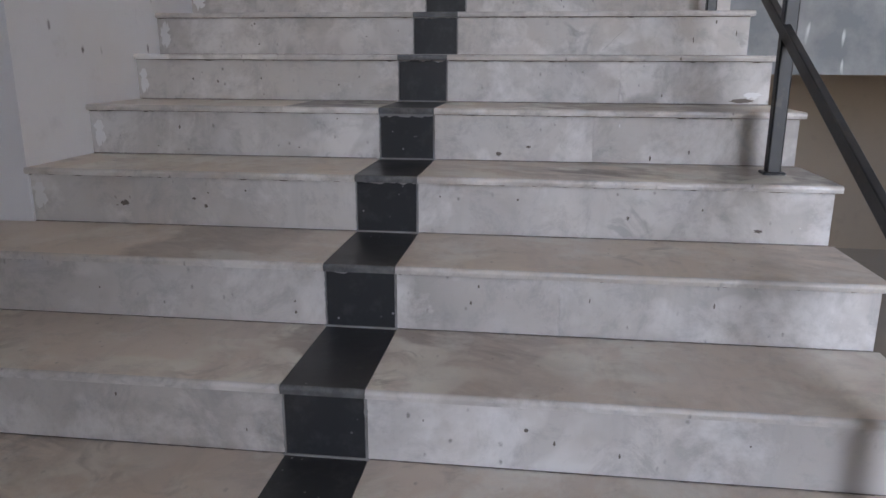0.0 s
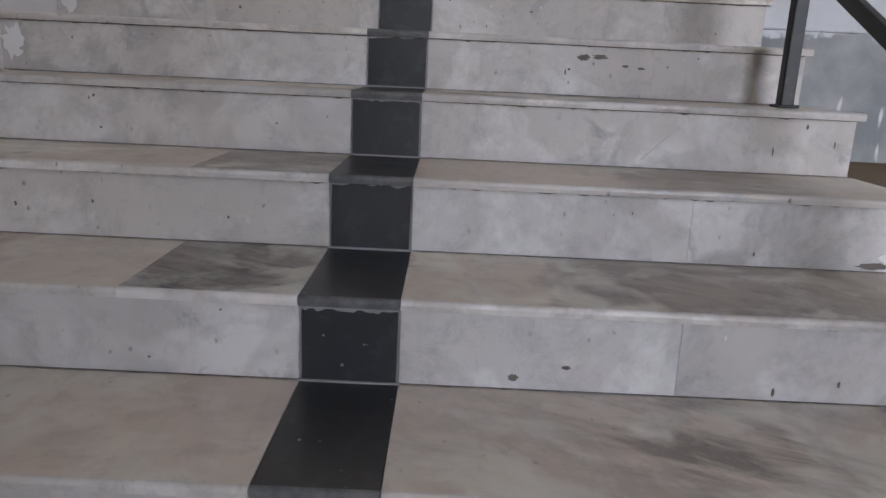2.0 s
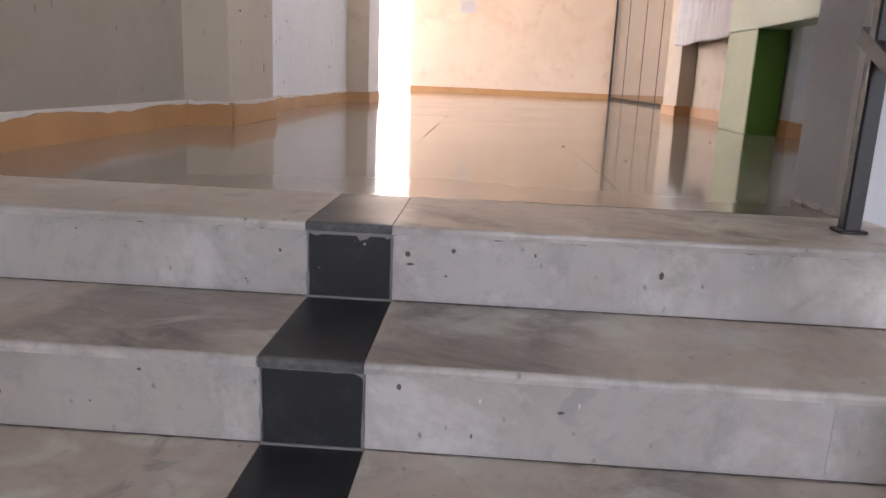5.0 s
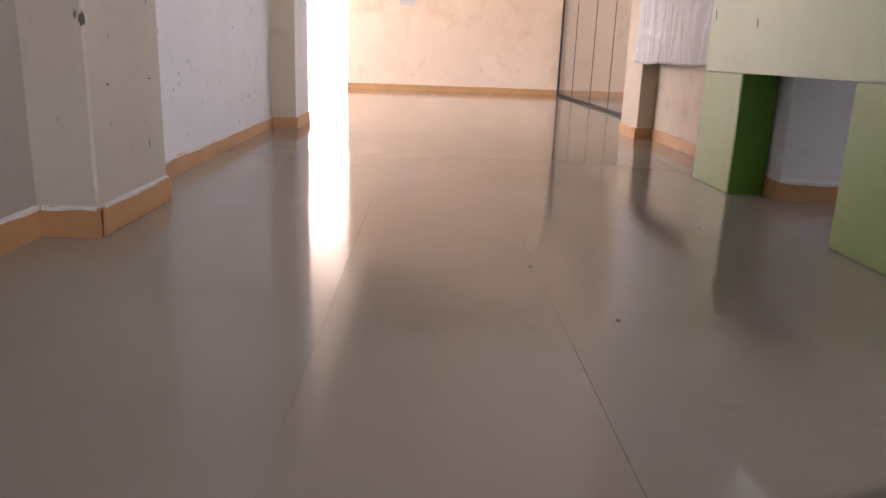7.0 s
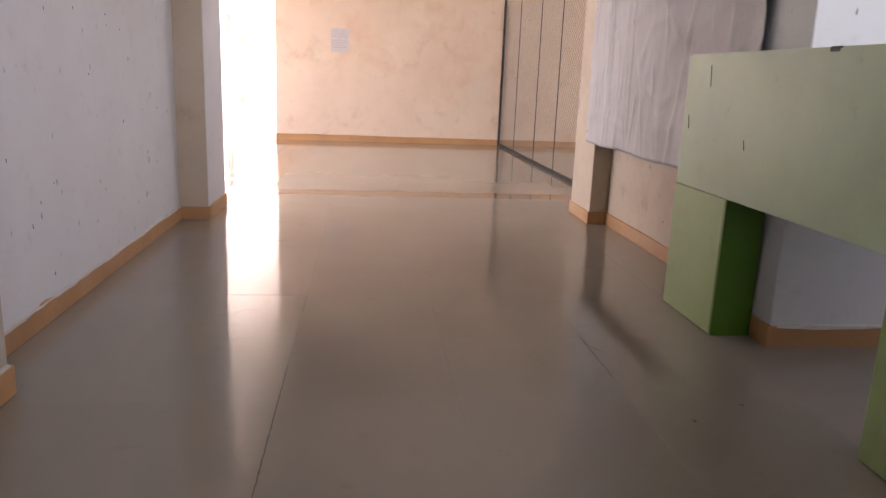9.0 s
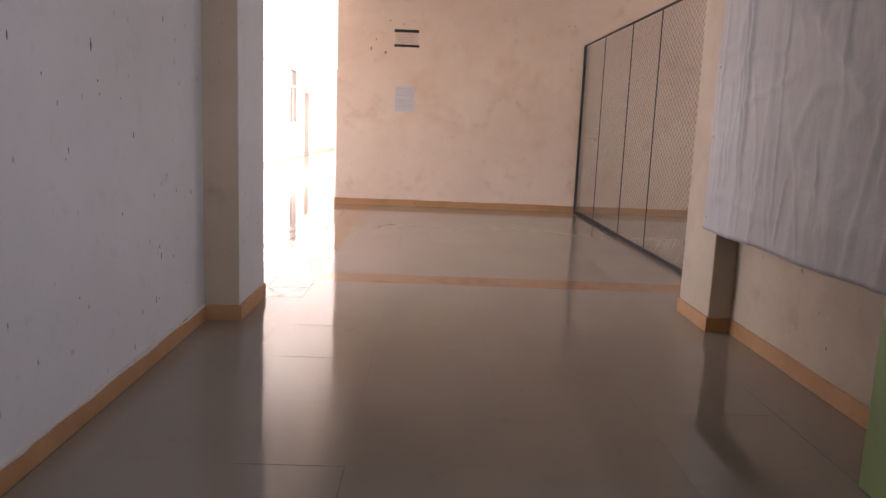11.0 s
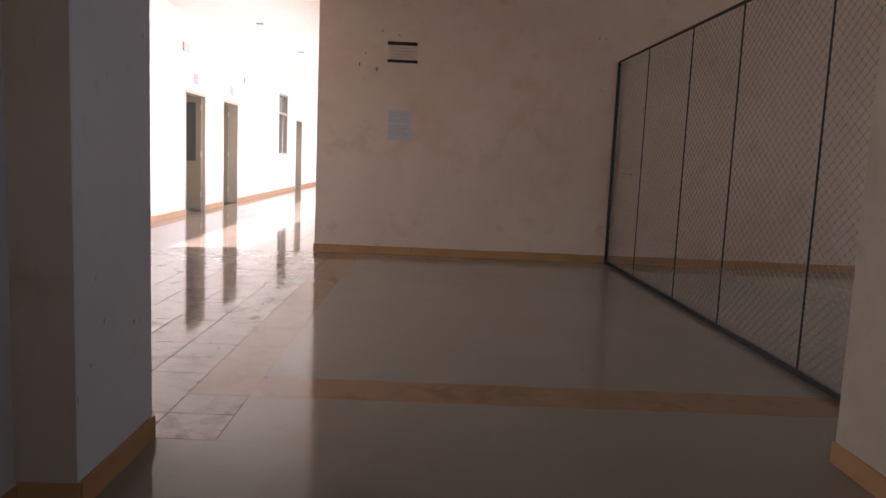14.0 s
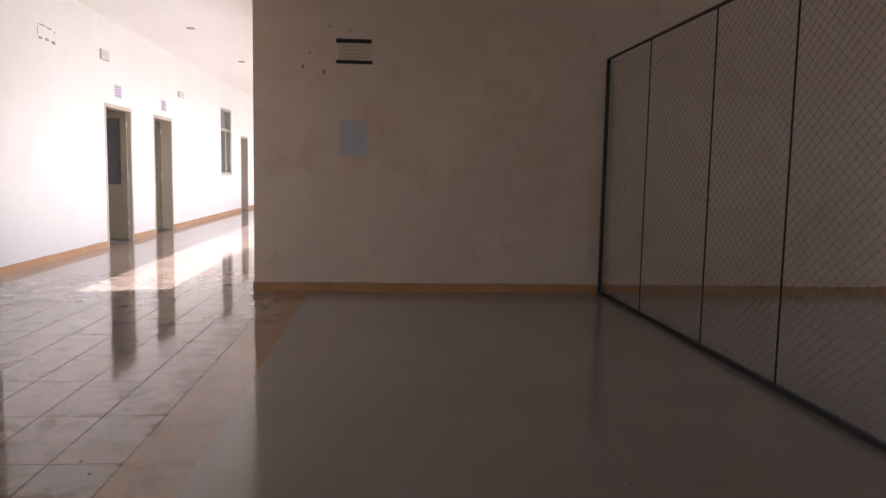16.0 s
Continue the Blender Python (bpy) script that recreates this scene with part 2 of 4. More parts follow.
def vitrified(tint, worn=0.0):
    def build(s):
        p = s.world_place()
        cloud = s.noise(p, 1.4, 4, 0.6)
        col = s.mix(s.ramp(cloud, (0.35, 0.0), (0.7, 0.5)), tint, tuple(c * 0.86 for c in tint))
        rnd = s.node("ObjectInfo").outputs["Random"]
        col = s.mix(s.math("MULTIPLY", rnd, 0.25), col, tuple(c * f for c, f in zip(tint, (0.95, 0.86, 0.76))))
        dirt = s.noise(p, 5.5, 7, 0.68, 0.5)
        mask = s.ramp(dirt, (0.60 - worn * 0.12, 0.0), (0.74 - worn * 0.12, 0.25 + worn * 0.6))
        col = s.mix(mask, col, tuple(c * 0.55 for c in tint))
        if worn:
            # rusty tread marks and scrapes that gather on the soft stone
            grime = s.math("MULTIPLY", s.ramp(s.noise(p, 3.4, 8, 0.72, 0.9), (0.48, 0.0), (0.60, min(1.0, worn * 1.3))), s.ramp(s.noise(p, 0.9, 2), (0.40, 0.0), (0.55, 1.0)))
            col = s.mix(grime, col, tuple(c * f for c, f in zip(tint, (0.52, 0.42, 0.34))))
            scrape = s.ramp(s.noise(s.world_place((1.0, 5.0, 1.0)), 6.0, 7, 0.7, 0.4), (0.62, 0.0), (0.68, worn))
            col = s.mix(scrape, col, tuple(c * 0.45 for c in tint))
        rough = s.ramp(s.noise(p, 3.0, 6, 0.65), (0.3, 0.065 - worn * 0.03), (0.75, 0.13 - worn * 0.05))
        s.finish(col, rough, Specular_IOR_Level=0.4)
    return build


M_tile = material("beige_vitrified_tile", vitrified((0.335, 0.292, 0.242)))
M_hall_tile = material("worn_marble_floor_tile", vitrified((0.37, 0.292, 0.252), 0.8))
M_orange_tile = material("orange_floor_tile", vitrified((0.35, 0.21, 0.115), 0.3))


def joint(s):
    s.finish(s.mix(s.noise(s.world_place(), 40, 3), (0.09, 0.075, 0.06), (0.2, 0.17, 0.14)), 0.9)


M_joint = material("dirty_joint", joint)


def skirting(s):
    p = s.world_place()
    col = s.mix(s.ramp(s.noise(p, 3, 5), (0.35, 0.0), (0.7, 0.8)), (0.52, 0.285, 0.125), (0.40, 0.205, 0.085))
    col = s.mix(s.ramp(s.noise(p, 24, 6, 0.7), (0.6, 0.0), (0.75, 0.5)), col, (0.24, 0.15, 0.09))
    s.finish(col, 0.42, s.noise(p, 40, 4), 0.15, 0.003)


M_skirt = material("orange_skirting_tile", skirting)
M_splash = material("slopped_wall_paint", lambda s: s.finish(s.mix(s.noise(s.world_place(), 18, 4), (0.6, 0.55, 0.5), (0.74, 0.72, 0.7)), 0.7))


def green(tint):
    def build(s):
        p = s.world_place()
        col = s.mix(s.ramp(s.noise(p, 1.6, 5, 0.6), (0.35, 0.0), (0.7, 0.7)), tint, tuple(c * 0.82 for c in tint))
        grime = s.ramp(s.noise(p, 11, 6, 0.7), (0.6, 0.0), (0.78, 0.4))
        col = s.mix(grime, col, tuple(c * 0.5 for c in tint))
        s.finish(col, 0.42, s.noise(p, 30, 5), 0.2, 0.005)
    return build


M_green_pale = material("pale_green_enamel", green((0.46, 0.59, 0.38)))
M_green_deep = material("deep_green_face", green((0.085, 0.22, 0.015)))
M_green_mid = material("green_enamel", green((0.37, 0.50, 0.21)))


def iron(s):
    p = s.world_place()
    rust = s.ramp(s.noise(p, 26, 6, 0.7), (0.55, 0.0), (0.75, 0.7))
    s.finish(s.mix(rust, (0.012, 0.013, 0.016), (0.06, 0.045, 0.035)), 0.45, s.noise(p, 60, 4), 0.2, 0.002)


M_iron = material("black_painted_iron", iron)
M_wire = material("galvanised_wire", lambda s: s.finish(s.mix(s.noise(s.world_place(), 30, 3), (0.20, 0.19, 0.18), (0.34, 0.31, 0.28)), 0.45, metal=0.4))


def cloth(s):
    p = s.world_place()
    col = s.mix(s.ramp(s.noise(p, 2.5, 5), (0.35, 0.0), (0.7, 0.6)), (0.49, 0.485, 0.50), (0.40, 0.39, 0.40))
    creases = s.mix(0.55, s.noise(s.world_place((1, 6, 1.1)), 1.3, 5, 0.6, 1.2), s.noise(p, 12, 5, 0.6))
    s.finish(col, 0.5, creases, 0.35, 0.025)


M_cloth = material("grey_white_banner_cloth", cloth)


def plain(name, colour, rough=0.5, metal=0.0, spread=0.85):
    return material(name, lambda s: s.finish(s.mix(s.noise(s.world_place(), 12, 5), colour, tuple(c * spread for c in colour)), rough, s.noise(s.world_place(), 50, 3), 0.1, 0.002, metal=metal))


M_paper = plain("white_paper", (0.60, 0.56, 0.56), 0.6)
M_paper_faded = plain("faded_paper", (0.66, 0.51, 0.40), 0.7)
M_tape = plain("black_tape", (0.015, 0.014, 0.014), 0.4)
M_faded_ink = plain("faded_red_print", (0.52, 0.34, 0.26), 0.7)
M_ink = plain("grey_print", (0.36, 0.36, 0.40), 0.7)
M_violet = plain("violet_print", (0.35, 0.30, 0.62), 0.7)
M_grime = plain("dark_grime", (0.16, 0.135, 0.115), 0.85, spread=0.6)
M_pale_mortar = plain("pale_cement", (0.34, 0.335, 0.33), 0.9, spread=0.55)
M_steel = plain("steel_eyelet", (0.7, 0.7, 0.7), 0.3, 1.0)
M_frame = plain("cream_door_frame", (0.52, 0.46, 0.37), 0.45)
M_leaf = plain("beige_door_leaf", (0.40, 0.345, 0.26), 0.4)
M_alu = plain("brown_aluminium", (0.42, 0.38, 0.32), 0.35, 0.3)
M_dark = plain("dark_wood", (0.03, 0.024, 0.02), 0.5)
M_plate = plain("ivory_plastic", (0.62, 0.60, 0.56), 0.4)


def pane(s):
    s.finish((0.35, 0.38, 0.38), 0.04, Transmission_Weight=0.6, IOR=1.45)


M_glass = material("tinted_glass", pane)
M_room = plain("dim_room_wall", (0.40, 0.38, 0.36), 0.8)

# ---- building helpers ----


def box(bm, x0, x1, y0, y1, z0, z1):
    v = [bm.verts.new((x, y, z)) for z in (z0, z1) for y in (y0, y1) for x in (x0, x1)]
    for f in ((0, 2, 3, 1), (4, 5, 7, 6), (0, 1, 5, 4), (2, 6, 7, 3), (0, 4, 6, 2), (1, 3, 7, 5)):
        bm.faces.new([v[i] for i in f])
    return v


def block(x0, x1, y0, y1, z0, z1, bevel=0.0, steps=2):
    bm = bmesh.new()
    box(bm, x0, x1, y0, y1, z0, z1)
    if bevel:
        bmesh.ops.bevel(bm, geom=bm.edges[:], offset=bevel, segments=steps, affect="EDGES", profile=0.5)
    return bm


def mesh_of(name, bm, mat):
    me = bpy.data.meshes.new(name)
    bm.normal_update()
    bm.to_mesh(me)
    bm.free()
    me.materials.append(mat)
    return me


def part(name, bm, mat, parent=None, label="", smooth=False):
    me = mesh_of(name, bm, mat)
    if smooth:
        me.polygons.foreach_set("use_smooth", [True] * len(me.polygons))
    ob = new(name, me)
    ob.parent = parent
    if label:
        ob["label"] = label
    return ob


def thing(name, at, label, category, group="", kind=""):
    ob = new(name)
    ob.location = at
    ob.empty_display_size = 0.1
    return tagged(ob, label, category, group, kind)


def structure(name, bm, mat, label, category="wall"):
    return tagged(part(name, bm, mat), label, category, kind="structure")


def boxes(*spans):
    bm = bmesh.new()
    for s in spans:
        box(bm, *s)
    return bm


# ---- the plan ----
RISE, RUN, NOSE = 0.14, 0.2848, 0.016
Z = 13 * RISE                      # landing level
TOP = 3.614                        # front edge of the landing
XL, XR, XE = -0.386, -0.236, 0.705  # black band and open end of the steps
WALL_L, YB, XB = -1.385, 15.856, -1.471
CEIL, HALL_CEIL = 6.0, 5.25
CORR = -4.37

# ---- large structure ----
structure("floor_ground", block(-4.5, 4.5, -6.0, 5.6, -0.2, 0.0), M_tile, "plain beige floor at the foot of the stairs", "floor")
structure("floor_landing", boxes((-1.6, 8.2, TOP + 0.33, 16.2, Z - 0.18, Z - 0.012), (-4.6, -1.6, 9.7, 38, Z - 0.18, Z - 0.012), (-1.6, -1.2, 16.2, 38, Z - 0.18, Z - 0.012)), M_joint, "dirty bedding under the floor tiles", "floor")
structure("landing_beam", block(0.72, 4.4, 3.94, 4.2, 1.18, Z - 0.181), M_stairwall, "concrete edge of the landing slab", "beam")
# dark brown here stands for the shadow below the slab
structure("wall_under_landing", boxes((-1.5, 4.4, 5.4, 5.6, 0.0, Z - 0.181)), M_brown, "wall under the landing, its shade put into the brown colour", "wall")

structure("pilaster_stair_foot", boxes((-1.6, -1.235, 1.912, 2.62, 0.0, CEIL), (-1.6, -1.302, 2.62, 3.66, 0.0, CEIL)), M_white, "scuffed white wall beside the lower steps", "wall")
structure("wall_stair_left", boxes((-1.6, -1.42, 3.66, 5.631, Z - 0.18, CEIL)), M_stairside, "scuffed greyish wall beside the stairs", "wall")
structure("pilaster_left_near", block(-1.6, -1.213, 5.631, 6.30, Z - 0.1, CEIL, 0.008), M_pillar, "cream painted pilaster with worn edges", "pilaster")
structure("wall_left", block(-1.6, WALL_L, 6.30, 9.28, Z - 0.1, CEIL), M_white, "scratched white wall of the passage", "wall")
structure("pilaster_left_far", block(-1.6, -1.182, 9.28, 9.915, Z - 0.1, CEIL, 0.008), M_white, "white pilaster with its near face coloured darker for shade", "pilaster")
# thin tan sheet puts the shade of the near side into its colour
part("painted_face", block(-1.60, -1.186, 9.278, 9.2806, Z, CEIL - 0.01), M_tan, bpy.data.objects["pilaster_left_far"], "near face coloured tan for its shade")
structure("wall_stair_right", block(0.67, 4.4, 3.93, 4.21, Z - 0.18, CEIL, 0.006), M_stairwall, "whitewashed wall end beside the stairs with bare cement below", "wall")
structure("wall_bay_end", boxes((2.6, 2.8, 4.21, 4.5, Z - 0.1, CEIL), (2.6, 2.8, 5.7, 6.74, Z - 0.1, CEIL), (2.6, 2.8, 4.5, 5.7, Z - 0.1, 2.8), (2.6, 2.8, 4.5, 5.7, 4.7, CEIL)), M_white, "white wall behind the green counter", "wall")
structure("pilaster_right_near", block(1.636, 2.8, 6.74, 7.12, Z - 0.1, CEIL, 0.008), M_white, "white pilaster behind the green counter", "pilaster")
structure("wall_right", block(1.78, 2.0, 7.12, 9.383, Z - 0.1, CEIL), M_tan, "tan wall behind the hanging banner", "wall")
structure("pilaster_right_far", block(1.641, 2.0, 9.383, 9.911, Z - 0.1, CEIL, 0.008), M_tan, "tan pilaster at the end of the passage", "pilaster")

# back wall, with a window far along it behind the fence
structure("wall_back", boxes((XB, 5.95, YB, 16.12, Z - 0.1, CEIL), (5.95, 7.4, YB, 16.12, Z - 0.1, 3.12), (5.95, 7.4, YB, 16.12, 4.75, CEIL), (7.4, 8.2, YB, 16.12, Z - 0.1, CEIL)), M_peach, "stained cream wall with taped papers", "wall")
structure("wall_side_room", boxes((8.0, 8.2, 9.7, 11.2, Z - 0.1, CEIL), (8.0, 8.2, 14.8, YB, Z - 0.1, CEIL), (8.0, 8.2, 11.2, 14.8, Z - 0.1, 2.7), (8.0, 8.2, 11.2, 14.8, 4.4, CEIL), (2.0, 8.0, 9.7, 9.9, Z - 0.1, CEIL)), M_cream, "plain cream wall of the fenced room", "wall")
structure("ceiling", boxes((-1.6, 8.2, 3.93, 16.12, CEIL, CEIL + 0.2), (-4.6, XB, 9.7, 38, HALL_CEIL, HALL_CEIL + 0.2), (XB, -1.2, 16.12, 38, HALL_CEIL, HALL_CEIL + 0.2), (-1.7, XB, 9.7, 16.12, HALL_CEIL + 0.2, CEIL), (-4.5, 4.5, -6, 3.93, CEIL, CEIL + 0.2)), M_ceiling, "white distempered ceiling", "ceiling")
structure("beam_opening", block(XB, -1.14, 9.9, YB - 0.003, 4.77, CEIL, 0.006), M_cream, "cream ceiling beam over the corridor opening", "beam")

# unseen entrance hall behind the start of the walk; its stub wall screens the left steps
structure("wall_entrance", boxes((-4.5, 0.0, -4.2, -4.0, 0, CEIL), (3.0, 4.5, -4.2, -4.0, 0, CEIL), (0.0, 3.0, -4.2, -4.0, 4.5, CEIL), (-4.5, 0.7, -1.6, -1.45, 0, CEIL)), M_stairside, "unseen greyish entrance wall with an added light-screening stub", "wall")
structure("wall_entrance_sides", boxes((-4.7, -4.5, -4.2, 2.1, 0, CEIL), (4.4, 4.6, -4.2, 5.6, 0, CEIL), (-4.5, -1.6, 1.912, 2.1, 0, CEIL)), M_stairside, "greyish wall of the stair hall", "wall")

# corridor
DOORS = ((19.89, 21.07), (22.2, 23.37), (30.15, 31.25))
WINDOWS = ((14.95, 16.70, 2.81, 4.60), (27.63, 28.92, 2.87, 4.58))


def corridor_wall():
    bm = bmesh.new()
    # last cut is the added, unseen opening for the hall lamp
    cuts = sorted([(a, b, Z, 3.985) for a, b in DOORS] + list(WINDOWS) + [(10.6, 13.0, Z + 0.4, Z + 2.5)])
    y = 9.7
    for a, b, lo, hi in cuts:
        box(bm, CORR - 0.23, CORR, y, a, Z - 0.1, CEIL)
        if lo > Z:
            box(bm, CORR - 0.23, CORR, a, b, Z - 0.1, lo)
        box(bm, CORR - 0.23, CORR, a, b, hi, CEIL)
        y = b
    box(bm, CORR - 0.23, CORR, y, 38, Z - 0.1, CEIL)
    return bm


structure("wall_corridor", corridor_wall(), M_corridor, "sunlit white corridor wall with doorways", "wall")
structure("wall_hall_end", block(-4.6, -1.6, 9.7, 9.9, Z - 0.1, CEIL), M_corridor, "plain white wall closing the hall", "wall")
structure("wall_corridor_far", block(-4.6, -1.2, 38, 38.2, Z - 0.1, CEIL), M_corridor, "plain white wall at the far end of the corridor", "wall")
structure("parapet", boxes((XB, -1.25, 16.12, 38, Z - 0.1, Z + 0.9), (XB, -1.25, 16.12, 38, Z + 2.02, CEIL), (XB, -1.25, 22.75, 23.0, Z + 0.9, Z + 2.02), (XB, -1.25, 29.4, 29.7, Z + 0.9, Z + 2.02)), M_corridor, "white parapet wall of the open corridor side", "parapet")
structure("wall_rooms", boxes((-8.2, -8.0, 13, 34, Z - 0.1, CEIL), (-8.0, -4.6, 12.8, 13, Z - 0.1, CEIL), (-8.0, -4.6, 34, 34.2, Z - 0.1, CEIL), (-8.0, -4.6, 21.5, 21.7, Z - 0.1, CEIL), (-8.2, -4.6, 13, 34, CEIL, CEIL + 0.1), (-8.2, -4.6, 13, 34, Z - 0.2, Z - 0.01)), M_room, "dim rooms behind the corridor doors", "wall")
# added block, out of view, that stops sun entering the right-hand windows
structure("wall_neighbour", block(9.0, 13.0, -8.0, 18.5, -0.25, 16.0), plain("grey_render", (0.42, 0.40, 0.37), 0.9), "unseen grey block added to keep the sun off the windows", "wall")
structure("ground", block(-300, 300, -300, 300, -0.5, -0.25), plain("dry_earth", (0.24, 0.2, 0.15), 0.9), "dry ground outside", "ground")

# ---- skirting ----


def skirt_run(x0, y0, x1, y1, nx, ny, height=0.092, thick=0.012, ragged=0.004, seed=0):
    """A skirting strip from (x0, y0) to (x1, y1) that stands out by thick along (nx, ny), with a slightly uneven top."""
    bm = bmesh.new()
    length = math.hypot(x1 - x0, y1 - y0)
    n = max(2, int(length / 0.05))
    rows = []
    for i in range(n + 1):
        f = i / n
        x, y = x0 + (x1 - x0) * f, y0 + (y1 - y0) * f
        h = height + ragged * (noise.noise((f * length * 3.1, seed, 0.3)) + 0.6 * noise.noise((f * length * 11, seed, 4.3))) * 1.6
        out = [(x, y, Z), (x + nx * thick, y + ny * thick, Z), (x + nx * thick, y + ny * thick, Z + h - 0.003), (x + nx * (thick - 0.003), y + ny * (thick - 0.003), Z + h), (x, y, Z + h)]
        rows.append([bm.verts.new(p) for p in out])
    for a, b in zip(rows, rows[1:]):
        for i in range(4):
            bm.faces.new((a[i], b[i], b[i + 1], a[i + 1]))
    bm.faces.new(rows[0]), bm.faces.new(rows[-1][::-1])
    bmesh.ops.recalc_face_normals(bm, faces=bm.faces[:])
    return bm


SKIRTS = [
    (-1.42, 3.97, -1.42, 5.631, 1, 0, 0.008), (-1.42, 5.631, -1.201, 5.631, 0, -1, 0.008), (-1.213, 5.62, -1.213, 6.312, 1, 0, 0.007),
    (-1.385, 6.30, -1.385, 9.28, 1, 0, 0.006), (-1.385, 9.28, -1.17, 9.28, 0, -1, 0.003), (-1.182, 9.27, -1.182, 9.915, 1, 0, 0.003),
    (1.636, 6.74, 2.6, 6.74, 0, -1, 0.003), (1.636, 6.73, 1.636, 7.12, -1, 0, 0.003), (1.78, 7.12, 1.78, 9.383, -1, 0, 0.003),
    (1.78, 9.383, 1.629, 9.383, 0, -1, 0.003), (1.641, 9.372, 1.641, 9.911, -1, 0, 0.003),
    (XB - 0.012, YB, 8.0, YB, 0, -1, 0.003), (XB, YB - 0.01, XB, 16.12, -1, 0, 0.003),
    (CORR, 9.9, CORR, 19.89, 1, 0, 0.003), (CORR, 21.07, CORR, 22.2, 1, 0, 0.003), (CORR, 23.37, CORR, 30.15, 1, 0, 0.003), (CORR, 31.25, CORR, 38, 1, 0, 0.003),
]
for i, (x0, y0, x1, y1, nx, ny, rag) in enumerate(SKIRTS):
    structure("baseboard", skirt_run(x0, y0, x1, y1, nx, ny, 0.10 if i < 3 else 0.092, ragged=rag, seed=i), M_skirt, "orange tile skirting smeared with wall paint", "skirting")

# ---- stair railing ----
RAIL_X = 0.612


def rail_z(y):
    return 1.304 + 0.492 * (y - 2.047)


def bar(p, q, w, h):
    """A straight bar of w by h between two points, with slightly eased edges."""
    p, q = Vector(p), Vector(q)
    d = q - p
    bm = bmesh.new()
    box(bm, -w / 2, w / 2, -h / 2, h / 2, 0, d.length)
    bmesh.ops.bevel(bm, geom=bm.edges[:], offset=min(w, h) * 0.12, segments=1, affect="EDGES")
    up = d.to_track_quat("Z", "Y").to_matrix().to_4x4()
    bmesh.ops.transform(bm, matrix=Matrix.Translation(p) @ up, verts=bm.verts[:])
    return bm


railing = thing("stair_railing", (RAIL_X, TOP, Z), "black painted iron stair railing with square posts", "railing")


def under(ob, parent):
    ob.parent = parent
    ob.matrix_parent_inverse = Matrix.Translation(-parent.location)
    return ob


for k in (-3, 0, 3, 6, 9):
    y = TOP + (k - 9) * RUN + 0.17
    z = (k + 4) * RISE
    post = under(part("post", bar((RAIL_X, y, z), (RAIL_X, y, rail_z(y) + 0.55), 0.033, 0.03), M_iron), railing)
    under(part("base_plate", block(RAIL_X - 0.026, RAIL_X + 0.026, y - 0.024, y + 0.024, z, z + 0.007, 0.002, 1), M_iron), railing)
y0, y1 = TOP - 12 * RUN + 0.17, TOP + 0.17
under(part("rail", bar((RAIL_X - 0.008, y0 - 0.15, rail_z(y0 - 0.15)), (RAIL_X - 0.008, y1 + 0.05, rail_z(y1 + 0.05)), 0.018, 0.033), M_iron), railing)
under(part("handrail", bar((RAIL_X, y0 - 0.15, rail_z(y0 - 0.15) + 0.55), (RAIL_X, y1 + 0.05, rail_z(y1 + 0.05) + 0.55), 0.05, 0.04), M_iron), railing)

# ---- green counter ----
counter = thing("green_counter", (1.53, 6.2, Z), "tall pale green painted counter on deep green legs", "counter")


def rounded_slab(x0, x1, y0, y1, z0, z1, r=0.05):
    """A slab whose far front upright edge is rounded."""
    bm = bmesh.new()
    ring = [(x1, y0), (x1, y1)]
    for i in range(7):
        a = radians(90 + 15 * i)
        ring.append((x0 + r + r * math.cos(a), y1 - r + r * math.sin(a)))
    ring.append((x0, y0))
    low = [bm.verts.new((x, y, z0)) for x, y in ring]
    high = [bm.verts.new((x, y, z1)) for x, y in ring]
    for i in range(len(ring)):
        j = (i + 1) % len(ring)
        bm.faces.new((low[i], low[j], high[j], high[i]))
    bm.faces.new(low[::-1]), bm.faces.new(high)
    bmesh.ops.recalc_face_normals(bm, faces=bm.faces[:])
    edges = [e for e in bm.edges if abs(e.verts[0].co.z - e.verts[1].co.z) < 1e-4]
    bmesh.ops.bevel(bm, geom=edges, offset=0.006, segments=2, affect="EDGES")
    return bm


under(part("front_panel", rounded_slab(1.436, 1.625, 4.75, 7.42, 2.425, 3.027), M_green_pale, None, "pale green front panel with chips"), counter)
under(part("worktop", block(1.6255, 2.35, 4.75, 6.735, 2.97, 3.012, 0.004), M_green_pale), counter)
under(part("leg", block(1.44, 1.62, 6.882, 7.40, Z, 2.424, 0.006), M_green_mid), counter)
under(part("leg", block(1.40, 1.62, 4.9, 5.80, Z, 2.424, 0.006), M_green_mid), counter)
# thin sheet gives this one face a deeper green than its leg
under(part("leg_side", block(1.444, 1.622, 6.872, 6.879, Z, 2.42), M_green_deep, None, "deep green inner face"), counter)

M_scratch = plain("dark_scratch", (0.05, 0.05, 0.04), 0.7)
for y, z, h in ((7.13, 2.93, 0.045), (6.77, 2.66, 0.02), (7.31, 2.72, 0.03)):
    under(part("scratch", bar((1.4352, y, z - h), (1.4352, y + 0.012, z + h), 0.003, 0.003), M_scratch), counter)
under(part("chip", block(1.4345, 1.46, 6.24, 6.30, 3.008, 3.0285, 0.006), M_scratch), counter)

# ---- hanging banner ----


